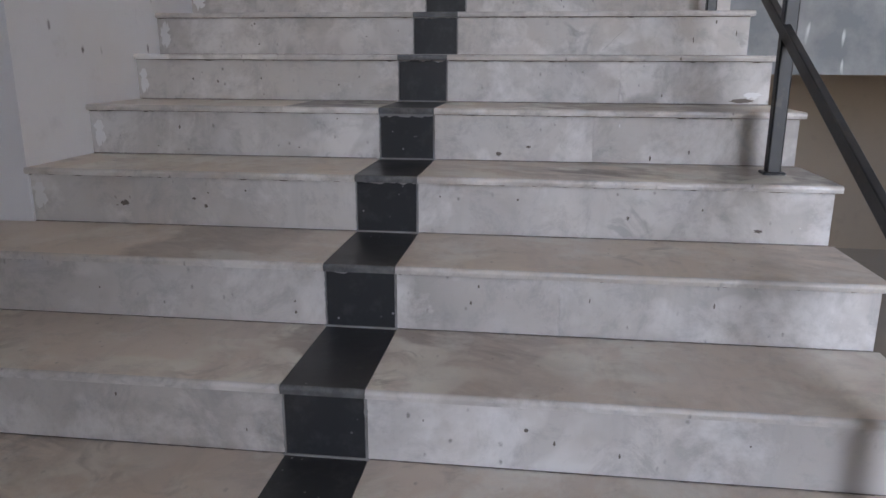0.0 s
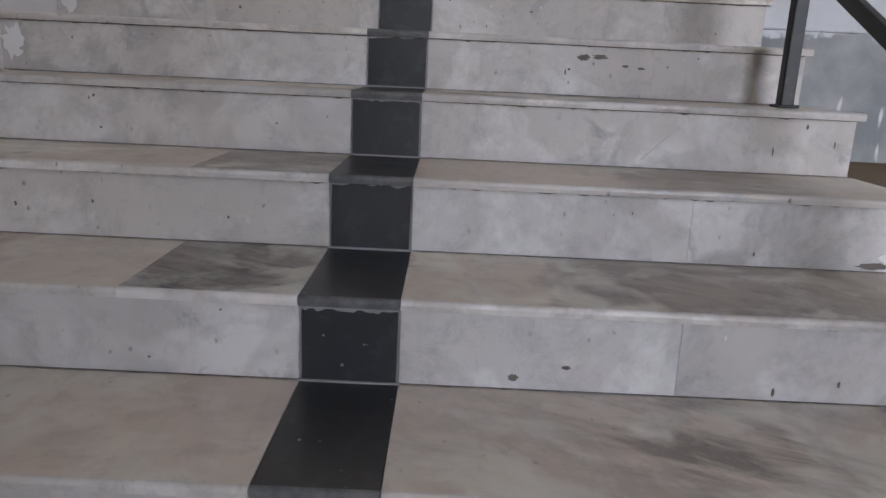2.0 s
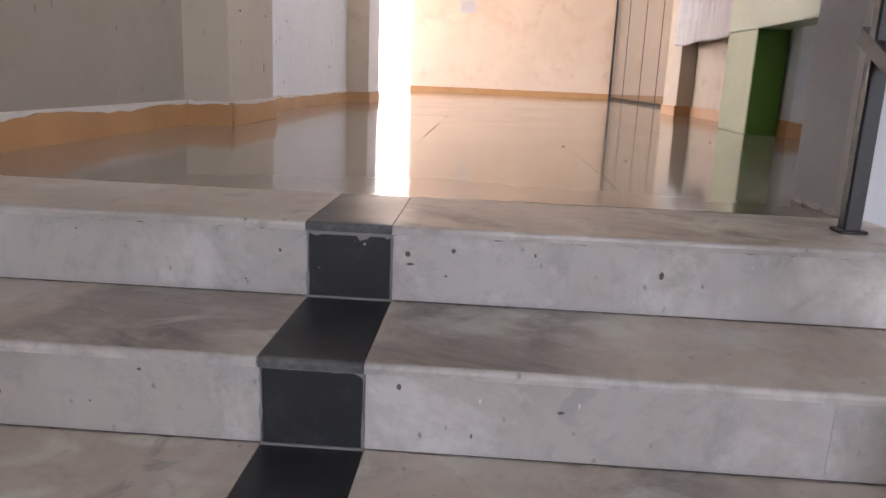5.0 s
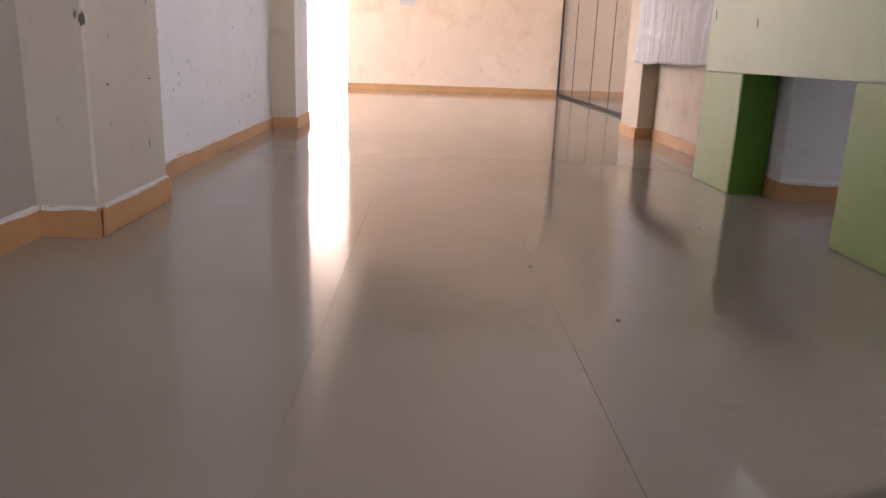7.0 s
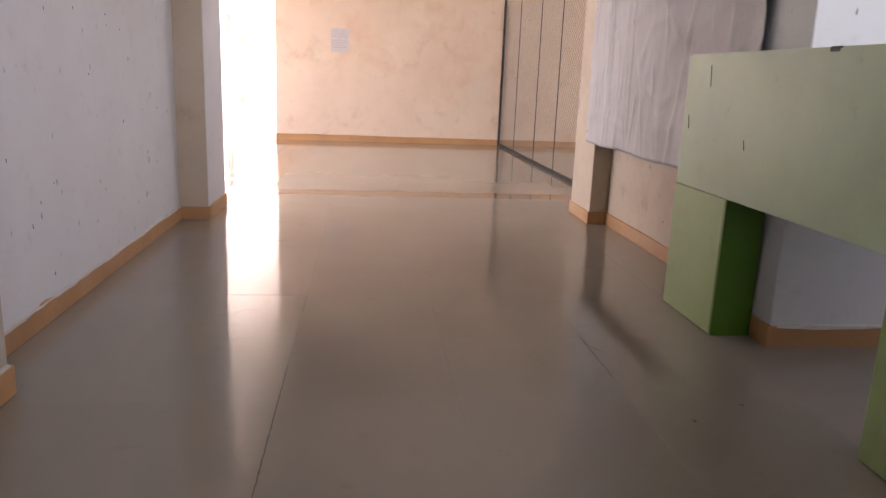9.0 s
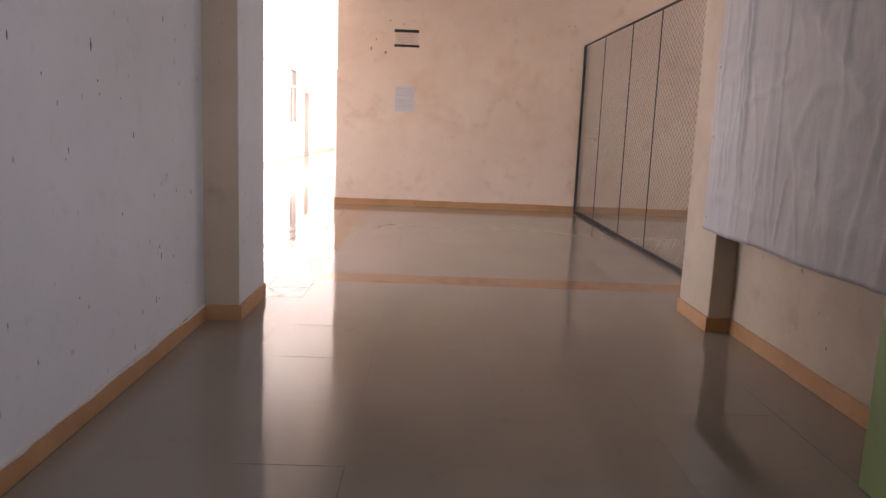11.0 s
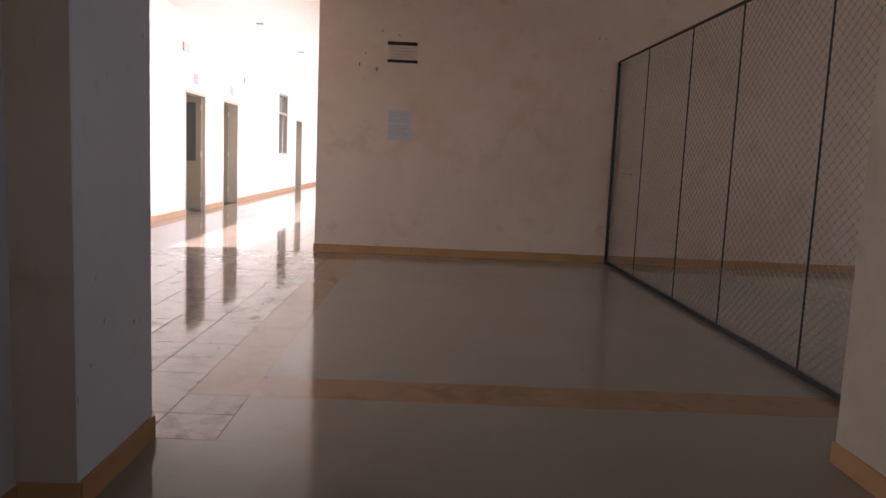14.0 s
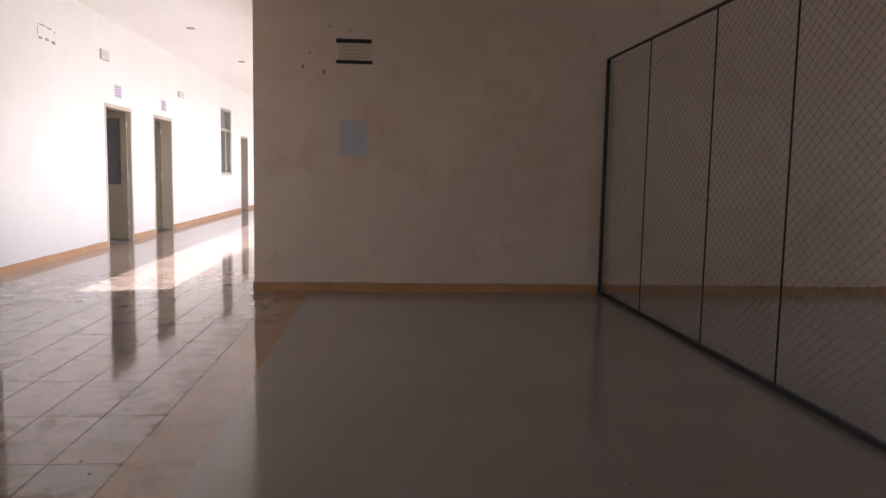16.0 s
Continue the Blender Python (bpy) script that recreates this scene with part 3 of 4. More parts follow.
# creases in the cloth: from (along, height) to (along, height), depth, width
FOLDS = ((9.05, 2.73, 9.09, 4.2, 0.022, 0.016), (9.10, 2.85, 9.15, 4.3, 0.014, 0.014), (8.63, 2.72, 8.67, 4.3, 0.014, 0.010), (8.57, 2.50, 8.52, 2.80, 0.010, 0.010), (8.23, 2.77, 8.26, 3.0, 0.007, 0.010), (7.78, 2.84, 7.76, 3.1, 0.009, 0.012),
         (7.83, 3.10, 8.45, 3.62, 0.018, 0.05), (9.28, 2.74, 9.28, 3.25, 0.010, 0.014), (9.24, 2.84, 9.15, 3.40, 0.014, 0.016), (9.05, 2.48, 9.02, 2.72, 0.009, 0.012), (8.1, 3.3, 8.3, 4.3, 0.014, 0.035), (9.36, 2.6, 9.33, 3.0, 0.008, 0.012), (9.42, 3.2, 9.40, 3.9, 0.010, 0.014))


def banner_mesh():
    bm = bmesh.new()
    ny, nz = 240, 100
    y0, y1, z0, z1 = 7.05, 9.50, 2.44, 4.45
    grid = []
    for j in range(nz + 1):
        row = []
        for i in range(ny + 1):
            u, v = i / ny, j / nz
            y = y0 + (y1 - y0) * u + 0.012 * noise.noise((v * 6, 3.1, u)) * (1 if u > 0.9 else 0.2)
            z = z0 + (z1 - z0) * v + 0.02 * (1 - v) * noise.noise((u * 4, 7.7, 0))
            d = 0.013 * noise.noise((u * 6 + v * 1.2, v * 1.4, 0.5)) - 0.007 * max(0, 1 - 5 * abs(noise.noise((u * 7 + v * 0.9, v * 1.1, 4.5)))) - 0.005 * max(0, 1 - 5 * abs(noise.noise((u * 12 - v * 1.6, v * 1.7, 14.5)))) - 0.008 * max(0, 1 - 6 * abs(noise.noise((u * 5, v * 9, 9.5))))
            for ya, za, yb, zb, deep, wide in FOLDS:
                f = (z - za) / (zb - za)
                if -0.15 < f < 1.15:
                    gap = (y - ya - (yb - ya) * f) / wide
                    d -= 0.6 * deep * math.exp(-gap * gap) * min(1.0, 5 * (f + 0.15), 5 * (1.15 - f))
            row.append(bm.verts.new((1.612 + d, y, z)))
        grid.append(row)
    for a, b in zip(grid, grid[1:]):
        for i in range(ny):
            bm.faces.new((a[i], a[i + 1], b[i + 1], b[i]))
    bmesh.ops.recalc_face_normals(bm, faces=bm.faces[:])
    return bm


banner = thing("banner", (1.61, 8.3, 2.44), "crumpled grey-white cloth banner hung across the wall", "banner")
sheet = under(part("cloth", banner_mesh(), M_cloth, smooth=True), banner)
solid = sheet.modifiers.new("thickness", "SOLIDIFY")
solid.thickness = 0.003


def ring_mesh(r0, r1, depth):
    bm = bmesh.new()
    n = 14
    loops = []
    for r, x in ((r0, 0), (r1, 0), (r1, -depth), (r0, -depth)):
        loops.append([bm.verts.new((x, r * math.cos(i * math.tau / n), r * math.sin(i * math.tau / n))) for i in range(n)])
    for a, b in zip(loops, loops[1:] + loops[:1]):
        for i in range(n):
            bm.faces.new((a[i], a[(i + 1) % n], b[(i + 1) % n], b[i]))
    bmesh.ops.recalc_face_normals(bm, faces=bm.faces[:])
    return bm


for z in (2.52, 3.0, 3.41, 3.85):
    ey = under(part("eyelet", ring_mesh(0.006, 0.013, 0.004), M_steel), banner)
    ey.location = (1.595, 9.46, z)

# ---- chain-link fence ----
FENCE_X, FENCE_TOP = 2.098, 4.205
POSTS = (15.83, 14.66, 13.42, 12.41, 11.2, 10.0)
fence = thing("chain_link_fence", (FENCE_X, 13, Z), "dark iron framed chain-link fence across the floor", "fence")


def chain_link(ya, yb, za, zb, pitch=0.042, step=0.033, r=0.0018):
    """Interlocked zigzag wires between ya and yb."""
    verts, faces = [], []
    n = int((yb - ya) / pitch)
    m = int((zb - za) / step)
    for k in range(n + 1):
        base = ya + k * pitch
        first = None
        for j in range(m + 1):
            y = min(base + (pitch if (j + k) % 2 else 0.0), yb)
            x = FENCE_X + (0.003 if (j + k) % 2 else -0.003)
            for z in (za + j * step - 0.007, za + j * step + 0.007):
                ring = len(verts)
                verts += [(x + r, y, z), (x - r * 0.5, y + r, z), (x - r * 0.5, y - r, z)]
                if first is not None:
                    for i in range(3):
                        faces.append((first + i, first + (i + 1) % 3, ring + (i + 1) % 3, ring + i))
                first = ring
    me = bpy.data.meshes.new("wire_mesh")
    me.from_pydata(verts, [], faces)
    me.update()
    me.materials.append(M_wire)
    return me


for ya, yb in zip(POSTS[1:], POSTS):
    ob = under(new("wire_mesh", chain_link(ya, yb, Z + 0.04, FENCE_TOP - 0.02)), fence)
    ob["kind"] = "stuff"
for i, y in enumerate(POSTS):
    w = 0.036 if i == 0 else 0.0105
    under(part("upright", bar((FENCE_X, y, Z), (FENCE_X, y, FENCE_TOP), w, w), M_iron), fence)
under(part("bottom_rail", bar((FENCE_X, 9.92, Z + 0.022), (FENCE_X, 15.85, Z + 0.022), 0.03, 0.036), M_iron), fence)
under(part("top_rail", bar((FENCE_X, 9.92, FENCE_TOP), (FENCE_X, 15.85, FENCE_TOP), 0.022, 0.022), M_iron), fence)

fence.rotation_euler.z = 0.0134

# ---- papers on the back wall ----
notice = thing("taped_notice", (-0.49, YB, 4.2), "faded notice held by two strips of black tape", "notice")
under(part("sheet", block(-0.65, -0.325, YB - 0.003, YB - 0.0005, 4.11, 4.31), M_paper_faded), notice)
under(part("tape", block(-0.665, -0.318, YB - 0.006, YB - 0.0035, 4.285, 4.325), M_tape), notice)
under(part("tape", block(-0.665, -0.308, YB - 0.006, YB - 0.0035, 4.085, 4.12), M_tape), notice)
for i in range(4):
    under(part("print_line", block(-0.62, -0.37 - 0.03 * (i % 2), YB - 0.0042, YB - 0.0034, 4.145 + i * 0.035, 4.152 + i * 0.035), M_faded_ink), notice)
for zlo, zhi, tilt in ((3.385, 3.54, 0.8), (3.18, 3.385, -1.0)):
    pg = thing("paper_notice", (-0.48, YB - 0.002, (zlo + zhi) / 2), "white printed paper in a clear sleeve on the wall", "notice", "papers on the back wall")
    under(part("sheet", block(-0.635, -0.355, YB - 0.0035, YB - 0.001, zlo + 0.003, zhi - 0.003), M_paper), pg)
    for i in range(5):
        under(part("print_line", block(-0.615, -0.39 - 0.05 * (i % 3 == 2), YB - 0.0045, YB - 0.0038, zhi - 0.035 - i * 0.025, zhi - 0.031 - i * 0.025), M_ink), pg)
    pg.rotation_euler = (0, radians(tilt), 0)

# ---- corridor doors and windows ----


def door(a, b, index, inset=0.06):
    d = thing("door_%d" % index, (CORR, (a + b) / 2, Z), "cream framed corridor door standing open inward", "door", kind="structure")
    for ya, yb in ((a, a + 0.06), (b - 0.06, b)):
        under(part("door_frame", block(CORR - 0.2, CORR + 0.006, ya, yb, Z, 3.985, 0.004, 1), M_frame), d)
    under(part("door_frame", block(CORR - 0.2, CORR + 0.006, a + 0.06, b - 0.06, 3.925, 3.985, 0.004, 1), M_frame), d)
    y = b - 0.10
    w0, w1 = CORR - 0.96 - inset, CORR - inset
    leaf = under(part("leaf", boxes((w0, w1, y, y + 0.035, Z + 0.01, Z + 0.92), (w0, w0 + 0.1, y, y + 0.035, Z + 0.92, 3.92), (w1 - 0.1, w1, y, y + 0.035, Z + 0.92, 3.92), (w0 + 0.1, w1 - 0.1, y, y + 0.035, 3.82, 3.92)), M_leaf), d)
    under(part("glass_pane", block(w0 + 0.1, w1 - 0.1, y + 0.014, y + 0.02, Z + 0.92, 3.82), M_glass), d)
    for z in (Z + 0.25, Z + 1.0, Z + 1.85):
        under(part("hinge", block(w1 - 0.005, w1 + 0.02, y - 0.012, y + 0.002, z, z + 0.1, 0.003, 1), M_steel), d)
    return d


for i, (a, b) in enumerate(DOORS):
    door(a, b, i + 1, 0.19 if i else 0.06)


def window(a, b, lo, hi, index):
    w = thing("window_%d" % index, (CORR, (a + b) / 2, lo), "brown aluminium framed corridor window", "window", kind="structure")
    x0, x1 = CORR - 0.16, CORR - 0.02
    mid = lo + (hi - lo) * 0.66
    for ya, yb, za, zb in ((a, a + 0.06, lo, hi), (b - 0.06, b, lo, hi), (a + 0.06, b - 0.06, lo, lo + 0.06), (a + 0.06, b - 0.06, hi - 0.06, hi), (a + 0.06, b - 0.06, mid, mid + 0.06), ((a + b) / 2 - 0.025, (a + b) / 2 + 0.025, lo + 0.06, mid)):
        under(part("window_frame", block(x0, x1, ya, yb, za, zb, 0.004, 1), M_alu), w)
    for ya, yb, za, zb in ((a + 0.06, (a + b) / 2 - 0.025, lo + 0.06, mid), ((a + b) / 2 + 0.025, b - 0.06, lo + 0.06, mid), (a + 0.06, b - 0.06, mid + 0.06, hi - 0.06)):
        under(part("pane", block(x0 + 0.06, x0 + 0.066, ya, yb, za, zb), M_glass), w)
    under(part("window_sill", block(CORR - 0.2, CORR + 0.03, a - 0.03, b + 0.03, lo - 0.025, lo, 0.004, 1), M_plate), w)


for i, (a, b, lo, hi) in enumerate(WINDOWS):
    window(a, b, lo, hi, i + 1)

for y, z in ((20.48, 4.20), (22.85, 4.19)):
    sg = thing("door_sign", (CORR, y, z), "white paper door sign with violet printing", "sign", "signs above the doors")
    under(part("sheet", block(CORR + 0.001, CORR + 0.004, y - 0.15, y + 0.15, z - 0.1, z + 0.1), M_paper), sg)
    for i in range(4):
        under(part("print_line", block(CORR + 0.0045, CORR + 0.006, y - 0.12, y + 0.12 - 0.05 * (i % 2), z - 0.075 + i * 0.042, z - 0.055 + i * 0.042), M_violet), sg)
for y0, y1, z0, z1 in ((19.77, 20.08, 4.60, 4.75), (23.8, 24.2, 4.45, 4.57)):
    bx = thing("junction_box", (CORR, y0, z0), "ivory wall junction box cover", "junction box", "junction boxes")
    under(part("cover", block(CORR, CORR + 0.03, y0, y1, z0, z1, 0.008), M_plate), bx)
for x, y in ((-3.3, 20.7), (-3.2, 24.3)):
    lt = thing("ceiling_light", (x, y, HALL_CEIL), "small unlit fitting on the corridor ceiling", "light", "corridor ceiling lights")
    under(part("holder", block(x - 0.06, x + 0.06, y - 0.05, y + 0.05, HALL_CEIL - 0.02, HALL_CEIL, 0.008), M_alu), lt)

# chair in the second room
chair = thing("wooden_chair", (-5.15, 23.6, Z), "dark wooden chair in a dim room", "chair")
under(part("seat", block(-5.38, -4.94, 23.38, 23.8, Z + 0.42, Z + 0.46, 0.01), M_dark), chair)
for x in (-5.36, -5.0):
    for y in (23.4, 23.75):
        under(part("leg", block(x, x + 0.04, y, y + 0.04, Z - 0.009, Z + 0.42, 0.005, 1), M_dark), chair)
under(part("backrest", boxes((-5.36, -5.32, 23.76, 23.79, Z + 0.46, Z + 0.9), (-5.0, -4.96, 23.76, 23.79, Z + 0.46, Z + 0.9), (-5.32, -5.0, 23.765, 23.785, Z + 0.62, Z + 0.88)), M_dark), chair)

# spots on the back wall beside the notice
back = bpy.data.objects["wall_back"]


def splat(x, y, z, w, h, seed, depth=0.001, along="x"):
    """A thin uneven blot on an upright face; along says which way the face runs."""
    bm = bmesh.new()
    n = 26
    ring = []
    for i in range(n):
        a = i * math.tau / n
        d = w * math.cos(a) * (1 + 0.8 * noise.noise((i * 0.6, seed, 1)) + 0.5 * noise.noise((i * 1.7, seed, 2)))
        e = h * math.sin(a) * (1 + 0.8 * noise.noise((i * 0.6, seed, 6)) + 0.5 * noise.noise((i * 1.7, seed, 7)))
        ring.append(bm.verts.new((x + d, y - depth, z + e) if along == "x" else (x + depth, y + d, z + e)))
    bm.faces.new(ring)
    out = bmesh.ops.extrude_face_region(bm, geom=bm.faces[:])
    for v in out["geom"]:
        if isinstance(v, bmesh.types.BMVert):
            if along == "x":
                v.co.y += 2 * depth
            else:
                v.co.x -= 2 * depth
    bmesh.ops.recalc_face_normals(bm, faces=bm.faces[:])
    return bm


M_spot = plain("brown_spot", (0.32, 0.22, 0.13), 0.8)
for i, (x, z, w, h) in enumerate(((-0.73, 4.44, 0.008, 0.014), (-0.53, 4.40, 0.008, 0.012), (-0.92, 4.18, 0.008, 0.016), (-0.99, 4.05, 0.01, 0.028), (-0.785, 4.0, 0.016, 0.026))):
    part("spot", splat(x, YB, z, w, h, i), M_spot, back)

for i, (x, z, w, h) in enumerate(((2.287, 2.90, 0.014, 0.010), (2.226, 2.905, 0.018, 0.006), (1.81, 4.468, 0.008, 0.010), (1.889, 4.47, 0.007, 0.009), (-0.239, 5.186, 0.014, 0.012))):
    part("spot", splat(x, YB, z, w, h, i + 11), M_spot, back)
for i, x in enumerate((1.08, 1.13, 1.16)):
    part("plaster_patch", splat(x, YB - 0.001, 1.928 - 0.004 * (i % 2), 0.012, 0.008, i + 31, 0.0125), M_splash, back)
part("nick", splat(-0.30, YB - 0.012, 1.868, 0.008, 0.03, 44, 0.0015), M_spot, back)

# cement edges of a closed-up hole beside the corridor doors
M_cement = plain("grey_brown_cement", (0.42, 0.37, 0.31), 0.9, spread=0.6)
for i, (y, z, w, h) in enumerate(((17.83, 4.66, 0.008, 0.055), (17.95, 4.735, 0.09, 0.008), (18.15, 4.725, 0.07, 0.010), (18.30, 4.70, 0.010, 0.02), (17.90, 4.575, 0.06, 0.012), (18.08, 4.58, 0.05, 0.016), (18.26, 4.57, 0.05, 0.022))):
    part("cement_edge", splat(CORR, y, z, w, h, i + 51, 0.0015, "y"), M_cement, bpy.data.objects["wall_corridor"])

# ---- steps ----
stairs = thing("staircase", (0, TOP, Z), "white marble staircase with a black stone band", "staircase", kind="structure")
PATCHES = {(4, 2): (-0.02, 0.55, 0.75), (5, 2): (0.16, 0.5, 0.7), (6, 2): (0.03, 0.25, 0.85), (7, 2): (0.12, 0.27, 0.6),
           (8, 0): (-0.80, -0.42, 0.55), (8, 2): (-0.24, 0.08, 0.65), (3, 2): (0.45, 0.9, 0.75), (2, 0): (-0.85, -0.55, 0.45), (1, 2): (-0.18, 0.06, 0.3), (4, 1): (-3, 3, 1.0), (5, 1): (-3, 3, 0.85)}
SLABS = {4: -0.655, 5: -0.64}       # where a darker slab is let in beside the band
RISER_CUTS = {4: 0.19, 7: 0.33, 5: 0.28, 2: 0.1, 8: 0.42}


CEMENT = {9: 0.016, 8: 0.010, 4: 0.012, 6: 0.008}  # cement smeared over the top of the black stone


def tread_stone(k, side, front):
    if (k, side) not in PATCHES:
        return M_tread
    return material("patched_cream_marble", marble((0.74, 0.655, 0.575), (0.20, 0.165, 0.14), -0.2, 0.29, PATCHES[k, side], front, 0.65))


def ragged_line(x0, x1, y, z0, height, seed, least=0.0006):
    """A thin smear of cement with an uneven lower edge."""
    bm = bmesh.new()
    n = max(16, int((x1 - x0) / 0.006))
    cols = []
    for i in range(n + 1):
        x = x0 + (x1 - x0) * i / n
        h = max(least, height * (0.3 + 1.3 * noise.noise((x * 55, seed * 3.3, 0.5)) + 0.5 * noise.noise((x * 160, seed * 3.3, 2.5))))
        cols.append([bm.verts.new((x, y, z0)), bm.verts.new((x, y, z0 - h)), bm.verts.new((x, y + 0.006, z0 - h)), bm.verts.new((x, y + 0.006, z0))])
    for a, b in zip(cols, cols[1:]):
        for i in range(4):
            bm.faces.new((a[i], b[i], b[(i + 1) % 4], a[(i + 1) % 4]))
    bm.faces.new(cols[0]), bm.faces.new(cols[-1][::-1])
    bmesh.ops.recalc_face_normals(bm, faces=bm.faces[:])
    return bm


def upright_line(x, y, z0, z1, seed):
    """A thin upright smear of cement with uneven sides."""
    bm = bmesh.new()
    n = 12
    rows = []
    for i in range(n + 1):
        zz = z0 + (z1 - z0) * i / n
        w = max(0.0006, 0.0013 + 0.0030 * noise.noise((i * 0.9, seed * 5.7, 1.5)))
        rows.append([bm.verts.new((x + o, y + q, zz)) for o, q in ((-w, 0), (w, 0), (w, 0.005), (-w, 0.005))])
    for a, b in zip(rows, rows[1:]):
        for i in range(4):
            bm.faces.new((a[i], b[i], b[(i + 1) % 4], a[(i + 1) % 4]))
    bmesh.ops.recalc_face_normals(bm, faces=bm.faces[:])
    return bm


def nosed(x0, x1, y0, y1, z, thick=NOSE, r=0.0075):
    """A tread slab whose front edge is rounded."""
    bm = bmesh.new()
    prof = [(y1, z - thick), (y1, z)]
    for i in range(5):
        a = radians(90 + i * 22.5)
        prof.append((y0 + r + r * math.cos(a), z - r + r * math.sin(a)))
    prof.append((y0 + 0.002, z - thick))
    a = [bm.verts.new((x0, y, zz)) for y, zz in prof]
    b = [bm.verts.new((x1, y, zz)) for y, zz in prof]
    for i in range(len(prof)):
        j = (i + 1) % len(prof)
        bm.faces.new((a[i], a[j], b[j], b[i]))
    bm.faces.new(a[::-1]), bm.faces.new(b)
    # front faces take the edge tone, which includes painted front light
    for f in bm.faces:
        f.material_index = int(f.calc_center_median().y < y0 + r * 0.9)
    bmesh.ops.recalc_face_normals(bm, faces=bm.faces[:])
    return bm


def left_end(k):
    return -2.6 if k < 3 else (-1.24 if k < 6 else (-1.305 if k < 9 else -1.42))


for k in range(-3, 10):
    yf, z = TOP + (k - 9) * RUN, (k + 4) * RISE
    deep = 0.325 if k == 9 else RUN + 0.016
    xl = left_end(k)
    slabs = [("band_tread", XL, XR, M_black), ("tread", XR + 0.0015, XE + 0.012, tread_stone(k, 2, yf))]
    if k in SLABS:
        slabs += [("tread", xl, SLABS[k] - 0.0005, tread_stone(k, 0, yf)), ("tread", SLABS[k], XL - 0.0015, tread_stone(k, 1, yf))]
    else:
        slabs.append(("tread", xl, XL - 0.0015, tread_stone(k, 0, yf)))
    for name, x0, x1, mat in slabs:
        slab = under(part(name, nosed(x0, x1, yf, yf + deep, z), mat), stairs)
        slab.data.materials.append(M_black_edge if mat is M_black else M_edge)
    cut = RISER_CUTS.get(k)
    faces = [(xl, XL - 0.002, M_riser), (XL + 0.003, XR - 0.003, M_black)]
    faces += [(XR + 0.002, cut - 0.0006, M_riser), (cut, XE, M_riser)] if cut else [(XR + 0.002, XE, M_riser)]
    for x0, x1, mat in faces:
        y = yf + (0.014 if mat is M_black else 0.016)
        under(part("band_riser" if mat is M_black else "riser", block(x0, x1, y, y + 0.02, z - RISE + 0.001, z - NOSE - 0.0005), mat), stairs)
    under(part("mortar_line", ragged_line(XL + 0.002, XR - 0.002, yf + 0.0125, z - NOSE, CEMENT.get(k, 0.006), k, CEMENT.get(k, 0.0) * 0.45 + 0.0006), M_pale_mortar), stairs)
    under(part("mortar_line", block(XL - 0.003, XR + 0.003, yf + 0.011, yf + 0.0155, z - RISE, z - RISE + 0.0035), M_mortar), stairs)
    # ragged line under the nosing: dirt and the edge's shadow in one strip
    under(part("dirt_line", ragged_line(xl + 0.002, XL - 0.004, yf + 0.0128, z - NOSE - 0.0002, 0.0034, k + 20, 0.0017), M_grime), stairs)
    under(part("dirt_line", ragged_line(XR + 0.004, XE - 0.002, yf + 0.0128, z - NOSE - 0.0002, 0.0034, k + 40, 0.0017), M_grime), stairs)
    # thinner uneven dark line along the foot of each riser
    for x0, x1 in ((xl + 0.002, XL - 0.004), (XR + 0.004, XE - 0.002)):
        under(part("dirt_line", ragged_line(x0, x1, yf + 0.0145, z - RISE + 0.0022, 0.003, k + 60 + x0, 0.0008), M_grime), stairs)
    for x in (XL + 0.0005, XR - 0.0005):
        under(part("mortar_line", upright_line(x, yf + 0.0125, z - RISE + 0.002, z - NOSE - 0.001, k + x), M_pale_mortar), stairs)
    under(part("step_core", block(xl, XE - 0.002, yf + 0.036, yf + deep, max(0.0, z - RISE - 0.1), z - NOSE - 0.001), M_mortar), stairs)

# blots, chips and scratches on the risers: step, x, depth below the tread, half width, half height
M_scratch = plain("grey_scratch", (0.3, 0.28, 0.26), 0.8)
M_plaster = plain("white_plaster", (0.72, 0.71, 0.70), 0.9)
BLOTS = ((3, -0.985, 0.085, 0.013, 0.009), (7, 0.155, 0.045, 0.018, 0.010), (7, 0.195, 0.042, 0.022, 0.008), (7, 0.26, 0.062, 0.010, 0.004), (7, 0.30, 0.066, 0.012, 0.004), (7, 0.12, 0.075, 0.004, 0.004),
         (9, -0.208, 0.052, 0.006, 0.007), (9, -0.203, 0.07, 0.009, 0.003), (8, 0.045, 0.062, 0.006, 0.003), (6, 0.534, 0.09, 0.002, 0.012), (6, 0.666, 0.07, 0.002, 0.010), (5, 0.63, 0.128, 0.04, 0.008),
         (3, -0.80, 0.07, 0.006, 0.004), (3, -0.77, 0.088, 0.005, 0.006), (2, 0.40, 0.06, 0.002, 0.007), (4, 0.02, 0.10, 0.008, 0.004), (4, -0.06, 0.12, 0.01, 0.007), (4, 0.34, 0.125, 0.003, 0.009), (1, 0.2, 0.1, 0.002, 0.006), (3, 0.55, 0.11, 0.012, 0.005))
PLASTER = ((6, -1.275, 0.075, 0.022, 0.055), (7, -1.27, 0.07, 0.03, 0.05), (8, -1.265, 0.085, 0.025, 0.045), (9, -1.28, 0.08, 0.02, 0.05), (5, -1.215, 0.08, 0.015, 0.05), (4, -1.21, 0.08, 0.018, 0.05), (3, -1.215, 0.07, 0.02, 0.045), (8, -0.07, 0.052, 0.002, 0.005), (8, 0.07, 0.05, 0.002, 0.006), (5, 0.66, 0.112, 0.03, 0.012))
